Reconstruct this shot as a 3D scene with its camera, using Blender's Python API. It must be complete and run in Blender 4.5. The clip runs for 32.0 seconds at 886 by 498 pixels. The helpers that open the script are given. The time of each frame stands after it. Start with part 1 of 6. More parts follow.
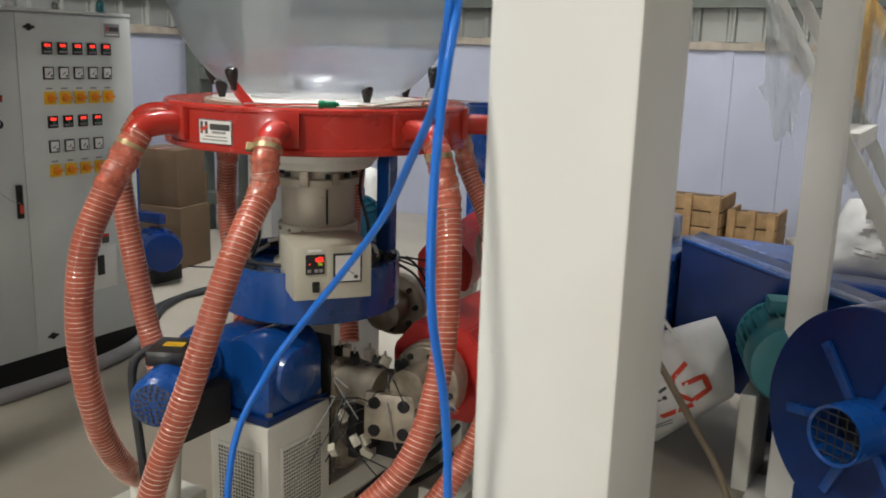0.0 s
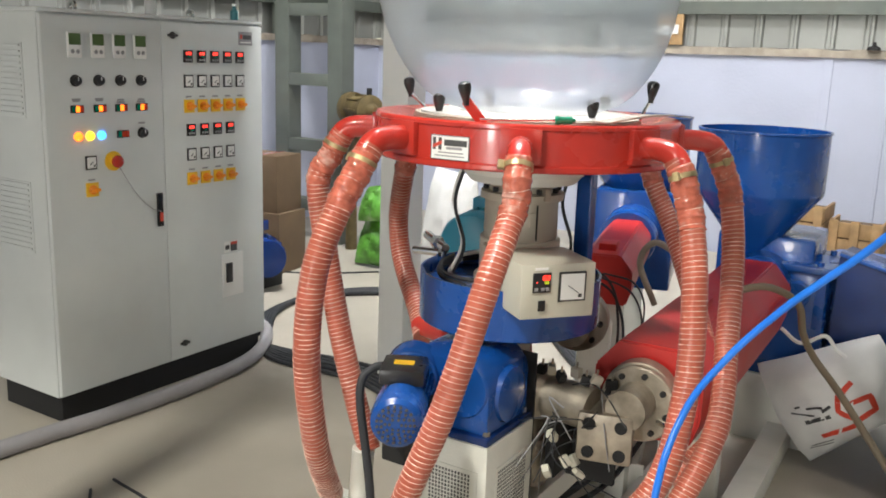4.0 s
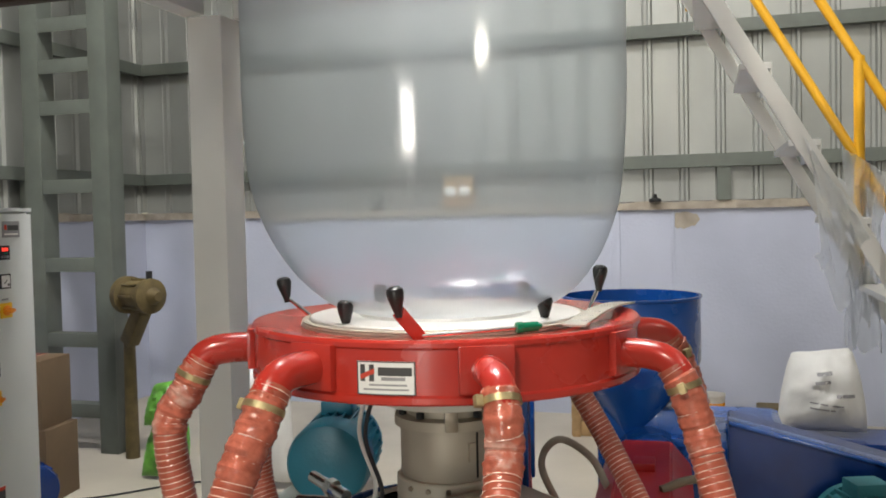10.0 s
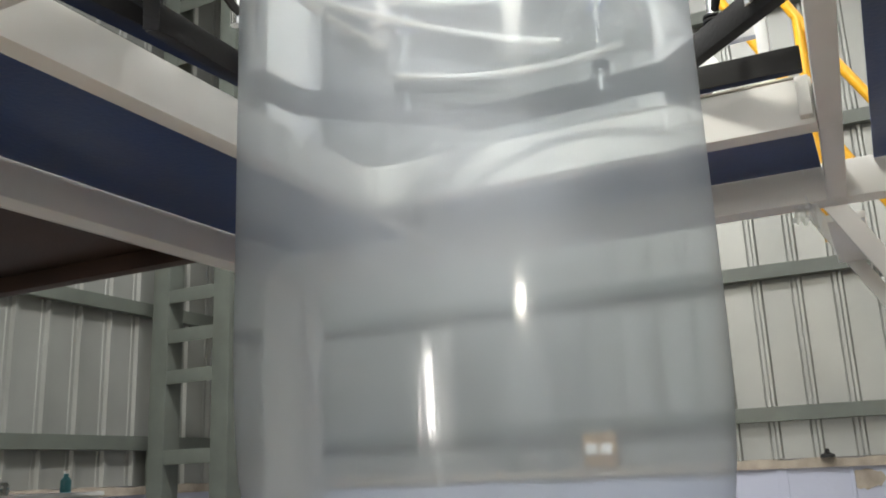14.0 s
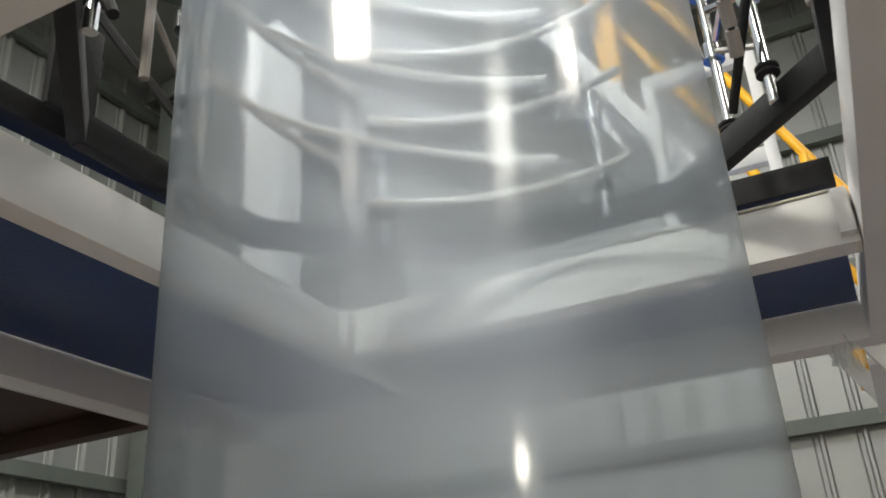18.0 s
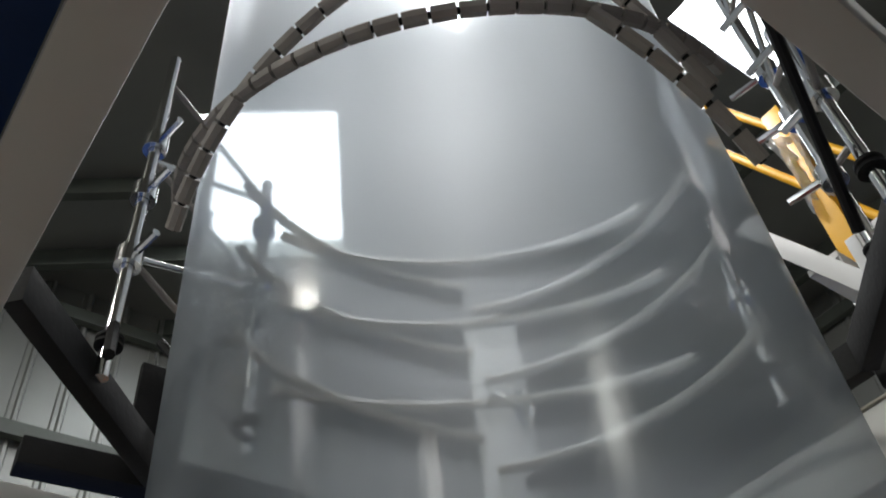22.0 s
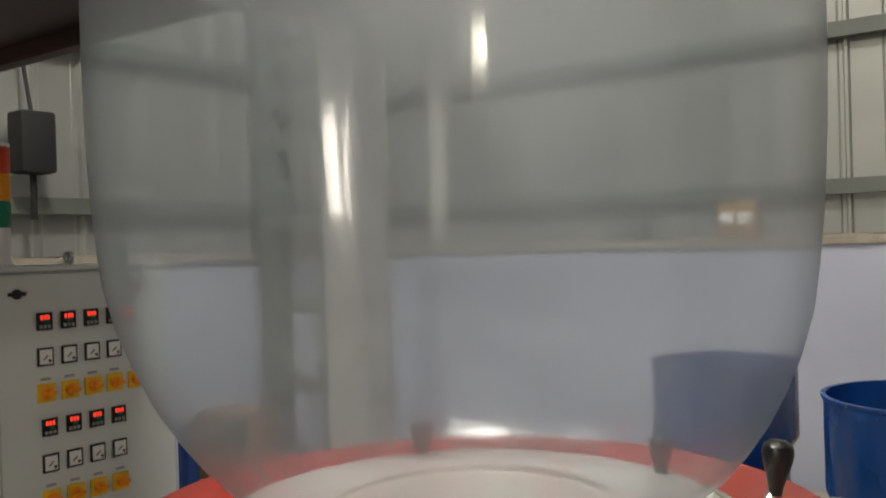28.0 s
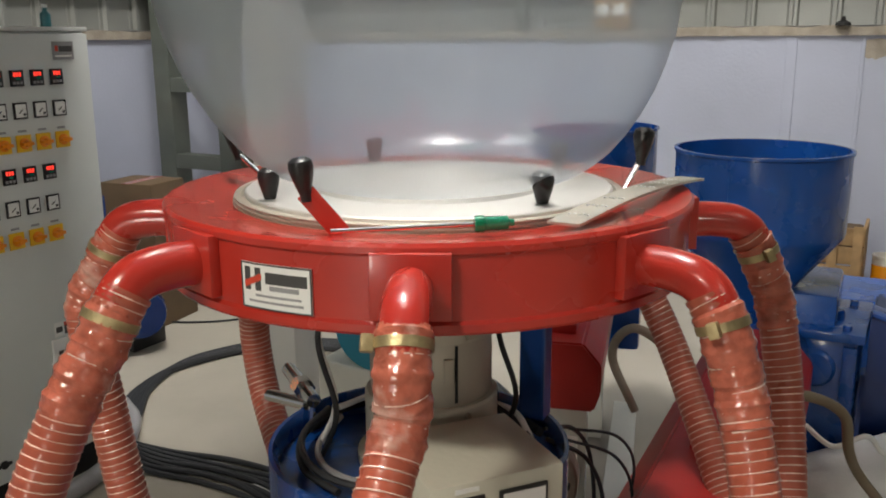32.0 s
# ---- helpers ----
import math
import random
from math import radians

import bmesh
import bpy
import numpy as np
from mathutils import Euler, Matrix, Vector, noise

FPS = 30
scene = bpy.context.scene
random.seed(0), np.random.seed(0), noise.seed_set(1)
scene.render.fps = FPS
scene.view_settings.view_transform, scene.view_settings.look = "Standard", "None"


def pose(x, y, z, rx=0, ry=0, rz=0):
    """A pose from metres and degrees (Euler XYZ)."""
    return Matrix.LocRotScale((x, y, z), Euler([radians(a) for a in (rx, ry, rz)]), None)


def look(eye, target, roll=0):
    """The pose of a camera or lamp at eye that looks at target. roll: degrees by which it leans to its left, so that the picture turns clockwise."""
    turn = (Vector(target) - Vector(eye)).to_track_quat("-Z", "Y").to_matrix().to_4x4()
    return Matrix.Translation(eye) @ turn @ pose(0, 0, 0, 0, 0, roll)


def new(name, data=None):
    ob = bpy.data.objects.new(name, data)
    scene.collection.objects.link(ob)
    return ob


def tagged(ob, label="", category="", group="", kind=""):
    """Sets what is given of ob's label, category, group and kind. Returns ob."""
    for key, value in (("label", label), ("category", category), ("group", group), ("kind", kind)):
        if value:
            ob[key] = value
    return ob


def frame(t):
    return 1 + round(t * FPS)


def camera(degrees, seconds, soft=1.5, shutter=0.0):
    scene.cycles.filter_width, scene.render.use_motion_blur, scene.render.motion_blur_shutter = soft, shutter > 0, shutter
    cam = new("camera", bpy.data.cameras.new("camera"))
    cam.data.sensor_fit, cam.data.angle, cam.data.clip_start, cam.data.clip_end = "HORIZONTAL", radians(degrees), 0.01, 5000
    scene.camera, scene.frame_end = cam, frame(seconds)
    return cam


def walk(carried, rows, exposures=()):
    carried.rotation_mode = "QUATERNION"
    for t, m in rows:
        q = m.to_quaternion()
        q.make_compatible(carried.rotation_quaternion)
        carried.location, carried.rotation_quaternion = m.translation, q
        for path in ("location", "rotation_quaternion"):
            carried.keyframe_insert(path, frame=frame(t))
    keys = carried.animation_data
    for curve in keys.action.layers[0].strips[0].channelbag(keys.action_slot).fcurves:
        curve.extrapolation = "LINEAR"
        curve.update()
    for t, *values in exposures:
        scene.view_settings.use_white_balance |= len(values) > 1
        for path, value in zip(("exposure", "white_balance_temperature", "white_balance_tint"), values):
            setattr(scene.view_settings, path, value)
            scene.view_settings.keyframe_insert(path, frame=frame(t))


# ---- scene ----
cam = camera(53.3, 32.0, soft=1.8, shutter=0.3)
# seconds, eye, yaw to the left of +y, pitch up, lean
PATH = [
    (0, 1.604, -2.005, 1.584, 30.43, -12.41, 1.76),
    (0.5, 1.489, -2.030, 1.603, 29.80, -13.67, 1.83),
    (1, 1.355, -2.039, 1.598, 26.55, -14.00, 1.30),
    (1.5, 1.303, -2.054, 1.608, 26.20, -14.83, 1.92),
    (2, 1.263, -2.117, 1.588, 24.83, -14.19, 1.94),
    (2.5, 1.216, -2.177, 1.594, 26.38, -13.97, 1.19),
    (3, 1.180, -2.212, 1.595, 29.40, -13.77, 1.45),
    (3.5, 1.157, -2.228, 1.602, 32.16, -12.96, 1.49),
    (4, 1.149, -2.230, 1.598, 32.31, -12.31, 1.95),
    (4.5, 1.141, -2.228, 1.614, 33.18, -11.54, 1.52),
    (6.5, 1.112, -2.321, 1.626, 30.98, -7.76, 2.11),
    (7, 1.081, -2.368, 1.627, 28.95, -7.52, 1.63),
    (7.5, 1.034, -2.350, 1.623, 26.50, -7.33, 2.04),
    (8, 0.952, -2.227, 1.633, 25.70, -5.26, 0.84),
    (8.5, 0.889, -2.113, 1.649, 24.80, -3.73, 0.33),
    (9, 0.782, -2.018, 1.650, 22.15, -4.32, 1.59),
    (9.5, 0.630, -1.935, 1.660, 17.86, -2.20, -0.65),
    (10, 0.552, -1.869, 1.664, 16.54, -2.08, -1.17),
    (10.5, 0.540, -1.726, 1.669, 18.23, -0.34, -2.03),
    (11, 0.561, -1.556, 1.695, 19.29, 1.18, -1.46),
    (11.5, 0.596, -1.455, 1.707, 23.31, 3.91, -0.90),
    (12, 0.595, -1.425, 1.723, 23.88, 6.00, -1.31),
    (12.5, 0.584, -1.422, 1.727, 22.89, 7.32, -1.57),
    (13, 0.591, -1.418, 1.735, 23.86, 8.88, -2.35),
    (13.5, 0.617, -1.388, 1.746, 26.26, 11.98, -2.85),
    (14, 0.607, -1.397, 1.742, 26.10, 14.34, -2.37),
    (14.5, 0.607, -1.386, 1.744, 26.82, 16.93, -2.88),
    (15, 0.610, -1.382, 1.741, 26.72, 19.54, -2.49),
    (15.5, 0.612, -1.382, 1.738, 26.50, 21.32, -2.47),
    (17.5, 0.563, -1.238, 1.747, 26.24, 24.03, -2.30),
    (18, 0.495, -1.102, 1.789, 25.40, 25.07, -3.80),
    (18.5, 0.459, -1.049, 1.807, 25.65, 24.62, -5.14),
    (19, 0.482, -1.001, 1.815, 26.45, 25.68, -6.45),
    (19.5, 0.537, -0.939, 1.844, 30.14, 27.70, -6.51),
    (20, 0.586, -0.802, 1.806, 34.71, 32.38, -6.63),
    (20.5, 0.620, -0.739, 1.801, 40.08, 34.59, -7.08),
    (21, 0.679, -0.679, 1.810, 45.43, 37.07, -6.52),
    (21.5, 0.694, -0.674, 1.809, 47.52, 41.54, -7.12),
    (22, 0.703, -0.666, 1.813, 49.28, 45.53, -7.16),
    (22.5, 0.697, -0.665, 1.809, 48.13, 48.39, -7.04),
    (23, 0.682, -0.672, 1.810, 46.60, 47.83, -7.33),
    (23.5, 0.691, -0.654, 1.798, 47.51, 45.29, -6.11),
    (24, 0.696, -0.672, 1.801, 47.03, 41.09, -5.81),
    (24.5, 0.675, -0.666, 1.782, 46.36, 37.42, -5.67),
    (25, 0.689, -0.673, 1.786, 46.44, 31.43, -5.00),
    (25.5, 0.702, -0.698, 1.809, 45.67, 22.90, -4.33),
    (26, 0.723, -0.694, 1.794, 46.51, 17.62, -4.45),
    (26.5, 0.714, -0.711, 1.787, 45.65, 12.67, -3.23),
    (28.5, 0.569, -0.919, 1.760, 33.73, -4.08, -1.33),
    (29, 0.547, -0.950, 1.750, 31.61, -7.00, -1.26),
    (29.5, 0.532, -0.961, 1.748, 30.00, -8.79, -1.41),
    (30, 0.531, -0.939, 1.726, 29.39, -11.73, -1.11),
    (30.5, 0.548, -0.977, 1.716, 30.32, -13.56, -1.47),
    (31, 0.603, -1.084, 1.709, 29.07, -11.78, -0.40),
    (31.5, 0.662, -1.186, 1.697, 28.77, -12.26, -0.32),
    (32, 0.702, -1.255, 1.686, 28.35, -13.44, -0.35),
]


def aim(x, y, z, yaw, pitch, lean):
    a, b = radians(yaw), radians(pitch)
    ahead = Vector((-math.sin(a) * math.cos(b), math.cos(a) * math.cos(b), math.sin(b)))
    return look((x, y, z), Vector((x, y, z)) + ahead, lean)


EXPOSURES = [(0, -0.05, 6500, 10), (1, -0.1, 6500, 10), (2, 0.1, 6500, 10), (3, 0.65, 6500, 10), (4, 0.7, 6450, 10), (7, 0.55, 6500, 10), (9, 0.25, 6650, 10), (10, 0.1, 6700, 10), (12, -0.05, 6600, 10), (13, -0.05, 6600, 10), (15, -0.3, 6600, 10), (18, -0.6, 6550, 10), (19, -0.65, 6550, 10), (20, -0.75, 6550, 10), (21, -1.15, 6450, 10), (22, -1.85, 6350, 10), (23, -2.25, 6350, 10), (24, -2.45, 6450, 10), (25, -2.0, 6850, 10), (26, -0.95, 7350, 10), (28.5, -0.45, 7200, 10), (30, -0.45, 7200, 10), (31, -0.45, 7000, 10), (32, -0.2, 6800, 10)]
walk(cam, [(t, aim(*row)) for t, *row in PATH], exposures=EXPOSURES)

# ---- world and lights ----
world = bpy.data.worlds.new("sky")
scene.world = world
world.use_nodes = True
_sky = world.node_tree.nodes.new("ShaderNodeTexSky")
_sky.sky_type, _sky.sun_disc, _sky.sun_elevation, _sky.sun_rotation = "NISHITA", False, radians(50), radians(40)
_bg = world.node_tree.nodes["Background"]
_bg.inputs["Strength"].default_value = 0.12
world.node_tree.links.new(_sky.outputs["Color"], _bg.inputs["Color"])


def area_lamp(name, place, target, width, depth, power, colour):
    data = bpy.data.lights.new(name, "AREA")
    data.shape, data.size, data.size_y, data.energy, data.color = "RECTANGLE", width, depth, power, colour
    ob = new(name, data)
    ob.matrix_world = look(place, target)
    return ob


ROOF, SOUTH_WALL = 6.6, -15.0
# daylight through the roof panels and the doorway behind the walker, and the high lamps of the hall
area_lamp("skylight_lamp", (-0.95, 1.0, ROOF - 0.12), (-0.95, 1.0, 0), 0.6, 0.7, 280, (1.0, 0.975, 0.95))
area_lamp("door_daylight", (0.8, SOUTH_WALL + 0.02, 1.5), (0.8, 0.0, 1.5), 1.2, 2.9, 300, (1.0, 0.98, 0.93))
area_lamp("hall_lamp", (6.3, -6.9, 3.45), (0.2, -0.35, 1.9), 0.5, 0.36, 50, (1.0, 0.965, 0.85))
area_lamp("hall_lamp", (5.4, -1.4, 6.3), (0.8, 0.0, 1.0), 0.5, 0.25, 45, (1.0, 0.94, 0.85))
area_lamp("hall_lamp", (-0.6, -5.0, 6.3), (0.9, 0.6, 1.0), 0.8, 0.5, 300, (1.0, 0.965, 0.86))
area_lamp("hall_lamp", (2.6, 2.9, 5.8), (1.6, 3.4, 0.8), 1.2, 0.5, 45, (1.0, 0.97, 0.92))

# ---- materials ----


def link(mat, a, b):
    mat.node_tree.links.new(a, b)


def paint(name, colour, rough=0.5, metal=0.0, vary=0.12, scale=6.0, bump=0.02, fine=90.0, stain_glint=None, stain_glint_amount=0.0, coat=0.0, per_object=0.0):
    """Painted, metal or mineral surface: two scales of colour change, fine relief, optional stains or painted glints.
    """
    mat = bpy.data.materials.new(name)
    mat.use_nodes = True
    nodes = mat.node_tree.nodes
    bsdf = nodes["Principled BSDF"]
    bsdf.inputs["Roughness"].default_value, bsdf.inputs["Metallic"].default_value = rough, metal
    bsdf.inputs["Coat Weight"].default_value = coat
    coord = nodes.new("ShaderNodeTexCoord")
    big, small = nodes.new("ShaderNodeTexNoise"), nodes.new("ShaderNodeTexNoise")
    big.inputs["Scale"].default_value, small.inputs["Scale"].default_value = scale, fine
    big.inputs["Detail"].default_value = 6.0
    for n in (big, small):
        link(mat, coord.outputs["Object"], n.inputs["Vector"])
    ramp = nodes.new("ShaderNodeMapRange")
    ramp.inputs["From Min"].default_value, ramp.inputs["From Max"].default_value = 0.3, 0.7
    ramp.inputs["To Min"].default_value, ramp.inputs["To Max"].default_value = 1.0 - vary, 1.0 + vary
    link(mat, big.outputs["Fac"], ramp.inputs["Value"])
    base = nodes.new("ShaderNodeMix")
    base.data_type, base.blend_type = "RGBA", "MULTIPLY"
    base.inputs[0].default_value = 1.0
    base.inputs[6].default_value = (*colour, 1)
    link(mat, ramp.outputs["Result"], base.inputs[7])
    out = base.outputs[2]
    if stain_glint:
        patch = nodes.new("ShaderNodeTexNoise")
        patch.inputs["Scale"].default_value, patch.inputs["Detail"].default_value = scale * 0.4, 8.0
        link(mat, coord.outputs["Object"], patch.inputs["Vector"])
        mask = nodes.new("ShaderNodeMapRange")
        mask.inputs["From Min"].default_value, mask.inputs["From Max"].default_value = 0.55, 0.72
        mask.inputs["To Max"].default_value = stain_glint_amount
        link(mat, patch.outputs["Fac"], mask.inputs["Value"])
        mix = nodes.new("ShaderNodeMix")
        mix.data_type = "RGBA"
        mix.inputs[7].default_value = (*stain_glint, 1)
        link(mat, mask.outputs["Result"], mix.inputs[0])
        link(mat, out, mix.inputs[6])
        out = mix.outputs[2]
    link(mat, out, bsdf.inputs["Base Color"])
    dull = nodes.new("ShaderNodeMapRange")
    dull.inputs["To Min"].default_value, dull.inputs["To Max"].default_value = max(0.03, rough - 0.1), min(1.0, rough + 0.12)
    link(mat, big.outputs["Fac"], dull.inputs["Value"])
    link(mat, dull.outputs["Result"], bsdf.inputs["Roughness"])
    rise = nodes.new("ShaderNodeBump")
    rise.inputs["Strength"].default_value, rise.inputs["Distance"].default_value = min(1.0, bump * 10), 0.004
    link(mat, small.outputs["Fac"], rise.inputs["Height"])
    link(mat, rise.outputs["Normal"], bsdf.inputs["Normal"])
    return mat


def glow(name, colour, strength):
    mat = bpy.data.materials.new(name)
    mat.use_nodes = True
    bsdf = mat.node_tree.nodes["Principled BSDF"]
    bsdf.inputs["Base Color"].default_value = (*colour, 1)
    bsdf.inputs["Emission Color"].default_value = (*colour, 1)
    bsdf.inputs["Emission Strength"].default_value = strength
    bsdf.inputs["Roughness"].default_value = 0.3
    return mat


def film(name, haze, blur, tint, gloss=1.0, frost_glow=1.0):
    """Thin blown plastic: lets light pass, blurred a little, with a milky share and a glossy skin."""
    mat = bpy.data.materials.new(name)
    mat.use_nodes = True
    nodes = mat.node_tree.nodes
    nodes.remove(nodes["Principled BSDF"])
    out = nodes["Material Output"]
    near, wide, clear = nodes.new("ShaderNodeBsdfRefraction"), nodes.new("ShaderNodeBsdfRefraction"), nodes.new("ShaderNodeMixShader")
    milk, back, skin = nodes.new("ShaderNodeBsdfDiffuse"), nodes.new("ShaderNodeBsdfTranslucent"), nodes.new("ShaderNodeBsdfGlossy")
    for lobe, bend, spread in ((near, 1.0 + 0.023 * blur, 0.7), (wide, 1.0 + 0.8 * blur, 0.9)):
        lobe.inputs["IOR"].default_value, lobe.inputs["Roughness"].default_value = bend, spread
        lobe.inputs["Color"].default_value = (*tint, 1)
    clear.inputs[0].default_value = 0.15
    link(mat, near.outputs[0], clear.inputs[1])
    link(mat, wide.outputs[0], clear.inputs[2])
    milk.inputs["Color"].default_value = back.inputs["Color"].default_value = (0.82, 0.91, 1.0, 1)
    skin.inputs["Roughness"].default_value = 0.12
    coord, streak = nodes.new("ShaderNodeTexCoord"), nodes.new("ShaderNodeTexNoise")
    place = nodes.new("ShaderNodeMapping")
    place.inputs["Scale"].default_value = (9, 9, 0.5)
    streak.inputs["Scale"].default_value, streak.inputs["Detail"].default_value = 1.6, 4.0
    link(mat, coord.outputs["Object"], place.inputs["Vector"])
    link(mat, place.outputs["Vector"], streak.inputs["Vector"])
    # drawn-out ripples along the film's travel break up its gloss
    ripple_place, ripple, ripple_bump = nodes.new("ShaderNodeMapping"), nodes.new("ShaderNodeTexNoise"), nodes.new("ShaderNodeBump")
    ripple_place.inputs["Scale"].default_value = (34, 34, 1.1)
    ripple.inputs["Scale"].default_value, ripple.inputs["Detail"].default_value = 1.0, 3.0
    ripple_bump.inputs["Strength"].default_value, ripple_bump.inputs["Distance"].default_value = 0.35, 0.002
    link(mat, coord.outputs["Object"], ripple_place.inputs["Vector"])
    link(mat, ripple_place.outputs["Vector"], ripple.inputs["Vector"])
    link(mat, ripple.outputs["Fac"], ripple_bump.inputs["Height"])
    link(mat, ripple_bump.outputs["Normal"], skin.inputs["Normal"])
    both, body, all_ = nodes.new("ShaderNodeMixShader"), nodes.new("ShaderNodeMixShader"), nodes.new("ShaderNodeMixShader")
    both.inputs[0].default_value = 0.5
    link(mat, milk.outputs[0], both.inputs[1])
    link(mat, back.outputs[0], both.inputs[2])
    amount = nodes.new("ShaderNodeMapRange")
    amount.inputs["To Min"].default_value, amount.inputs["To Max"].default_value = haze * 0.75, haze * 1.25
    link(mat, streak.outputs["Fac"], amount.inputs["Value"])
    # clear near the die, milkier above the frost line; the rise also stands for skylight glow
    height, frost_glow_ramp, cloudy = nodes.new("ShaderNodeSeparateXYZ"), nodes.new("ShaderNodeMapRange"), nodes.new("ShaderNodeMath")
    link(mat, coord.outputs["Object"], height.inputs[0])
    frost_glow_ramp.inputs["From Min"].default_value, frost_glow_ramp.inputs["From Max"].default_value = 1.5, 3.0
    frost_glow_ramp.inputs["To Min"].default_value, frost_glow_ramp.inputs["To Max"].default_value = 1.0, frost_glow
    link(mat, height.outputs["Z"], frost_glow_ramp.inputs["Value"])
    cloudy.operation = "MULTIPLY"
    link(mat, amount.outputs["Result"], cloudy.inputs[0])
    link(mat, frost_glow_ramp.outputs["Result"], cloudy.inputs[1])
    link(mat, cloudy.outputs[0], body.inputs[0])
    link(mat, clear.outputs[0], body.inputs[1])
    link(mat, both.outputs[0], body.inputs[2])
    facing, power, share = nodes.new("ShaderNodeLayerWeight"), nodes.new("ShaderNodeMath"), nodes.new("ShaderNodeMapRange")
    facing.inputs["Blend"].default_value = 0.5
    power.operation = "POWER"
    power.inputs[1].default_value = 4.0
    link(mat, facing.outputs["Facing"], power.inputs[0])
    share.inputs["To Min"].default_value, share.inputs["To Max"].default_value = 0.115 * gloss, 0.40 * gloss
    link(mat, power.outputs[0], share.inputs["Value"])
    link(mat, share.outputs["Result"], all_.inputs[0])
    link(mat, body.outputs[0], all_.inputs[1])
    link(mat, skin.outputs[0], all_.inputs[2])
    link(mat, all_.outputs[0], out.inputs["Surface"])
    return mat


M_PANEL = paint("panel_paint", (0.66, 0.69, 0.68), 0.42, vary=0.03, bump=0.03, fine=400)
M_RED = paint("red_enamel", (0.48, 0.034, 0.022), 0.25, vary=0.08, bump=0.008, fine=60, coat=0.4, stain_glint=(0.30, 0.02, 0.02), stain_glint_amount=0.5)
M_REDGUARD = paint("red_guard_paint", (0.44, 0.020, 0.016), 0.42, vary=0.1, bump=0.006)
M_BLUE = paint("blue_enamel", (0.005, 0.062, 0.28), 0.25, vary=0.12, bump=0.015, coat=0.3, stain_glint=(0.02, 0.05, 0.13), stain_glint_amount=0.5)
M_NAVY = paint("navy_enamel", (0.003, 0.024, 0.13), 0.22, vary=0.2, bump=0.01, coat=0.0)
M_DECK = paint("blue_deck_paint", (0.002, 0.030, 0.145), 0.36, vary=0.25, scale=2.5, bump=0.02, stain_glint=(0.01, 0.045, 0.13), stain_glint_amount=0.2)
M_WHITE = paint("white_tower_paint", (0.80, 0.80, 0.775), 0.38, vary=0.04, bump=0.003, fine=30, scale=3, stain_glint=(0.55, 0.50, 0.42), stain_glint_amount=0.3)
M_IVORY = paint("ivory_machine_paint", (0.72, 0.72, 0.66), 0.45, vary=0.06, bump=0.02, stain_glint=(0.45, 0.42, 0.35), stain_glint_amount=0.35)
M_BEIGE = paint("beige_box_paint", (0.56, 0.54, 0.45), 0.4, vary=0.03, bump=0.02)
M_STEEL = paint("oily_turned_steel", (0.38, 0.335, 0.27), 0.42, 0.7, vary=0.35, scale=14, bump=0.03, stain_glint=(0.075, 0.055, 0.035), stain_glint_amount=0.9)
M_BAND = paint("dull_heater_steel", (0.50, 0.46, 0.38), 0.5, 0.4, vary=0.12, bump=0.01, stain_glint=(0.26, 0.21, 0.15), stain_glint_amount=0.5)
M_DISC = paint("bright_die_plate", (0.88, 0.85, 0.80), 0.40, 0.6, vary=0.05, bump=0.006)
M_STRIP = paint("dull_punched_metal", (0.52, 0.49, 0.42), 0.4, 0.4, vary=0.12, scale=20, bump=0.01, stain_glint=(0.4, 0.36, 0.28), stain_glint_amount=0.5)
M_CHROME = paint("chrome", (0.85, 0.86, 0.87), 0.12, 1.0, vary=0.03, bump=0.002)
M_BRASS = paint("brass_clamp", (0.46, 0.37, 0.20), 0.42, 0.75, vary=0.3, scale=30, bump=0.04)
M_BLACK = paint("black_plastic", (0.014, 0.014, 0.015), 0.28, vary=0.1)
M_BLACKSTEEL = paint("black_steel", (0.010, 0.010, 0.011), 0.72, 0.0, vary=0.2, bump=0.02)
M_RUBBER = paint("black_cable", (0.022, 0.024, 0.028), 0.55, vary=0.2)
M_GREYPIPE = paint("grey_pvc_pipe", (0.30, 0.29, 0.30), 0.5, vary=0.1)
M_GREEN = paint("grey_green_steel", (0.105, 0.120, 0.105), 0.5, vary=0.12, bump=0.03, stain_glint=(0.10, 0.10, 0.08), stain_glint_amount=0.5)
M_SHEET = paint("galvanised_sheet", (0.29, 0.30, 0.285), 0.42, 0.35, vary=0.12, scale=1.5, bump=0.01, stain_glint=(0.34, 0.34, 0.31), stain_glint_amount=0.4)
M_WALL = paint("lilac_wall_paint", (0.42, 0.45, 0.56), 0.75, vary=0.05, scale=2.0, bump=0.05, fine=40, stain_glint=(0.45, 0.48, 0.58), stain_glint_amount=0.35)
M_CEMENT = paint("bare_cement", (0.34, 0.30, 0.25), 0.9, vary=0.25, scale=9, bump=0.12, fine=70)
M_FLOOR = paint("concrete_floor", (0.43, 0.395, 0.33), 0.48, vary=0.14, scale=1.3, bump=0.03, fine=120, stain_glint=(0.24, 0.21, 0.17), stain_glint_amount=0.55)
M_PLY = paint("brown_plywood", (0.045, 0.022, 0.014), 0.6, vary=0.3, scale=3, bump=0.03)
M_YELLOW = paint("yellow_rail_paint", (0.80, 0.42, 0.02), 0.35, vary=0.08)
M_BLUETUBE = paint("blue_air_tube", (0.01, 0.17, 0.72), 0.3, vary=0.06)
M_SACK = paint("white_woven_sack", (0.72, 0.72, 0.70), 0.6, vary=0.06, scale=8, bump=0.06, fine=200)
M_SIGNRED = paint("red_print", (0.62, 0.06, 0.03), 0.6, vary=0.05)
M_INK = paint("dark_print", (0.06, 0.06, 0.06), 0.6, vary=0.05)
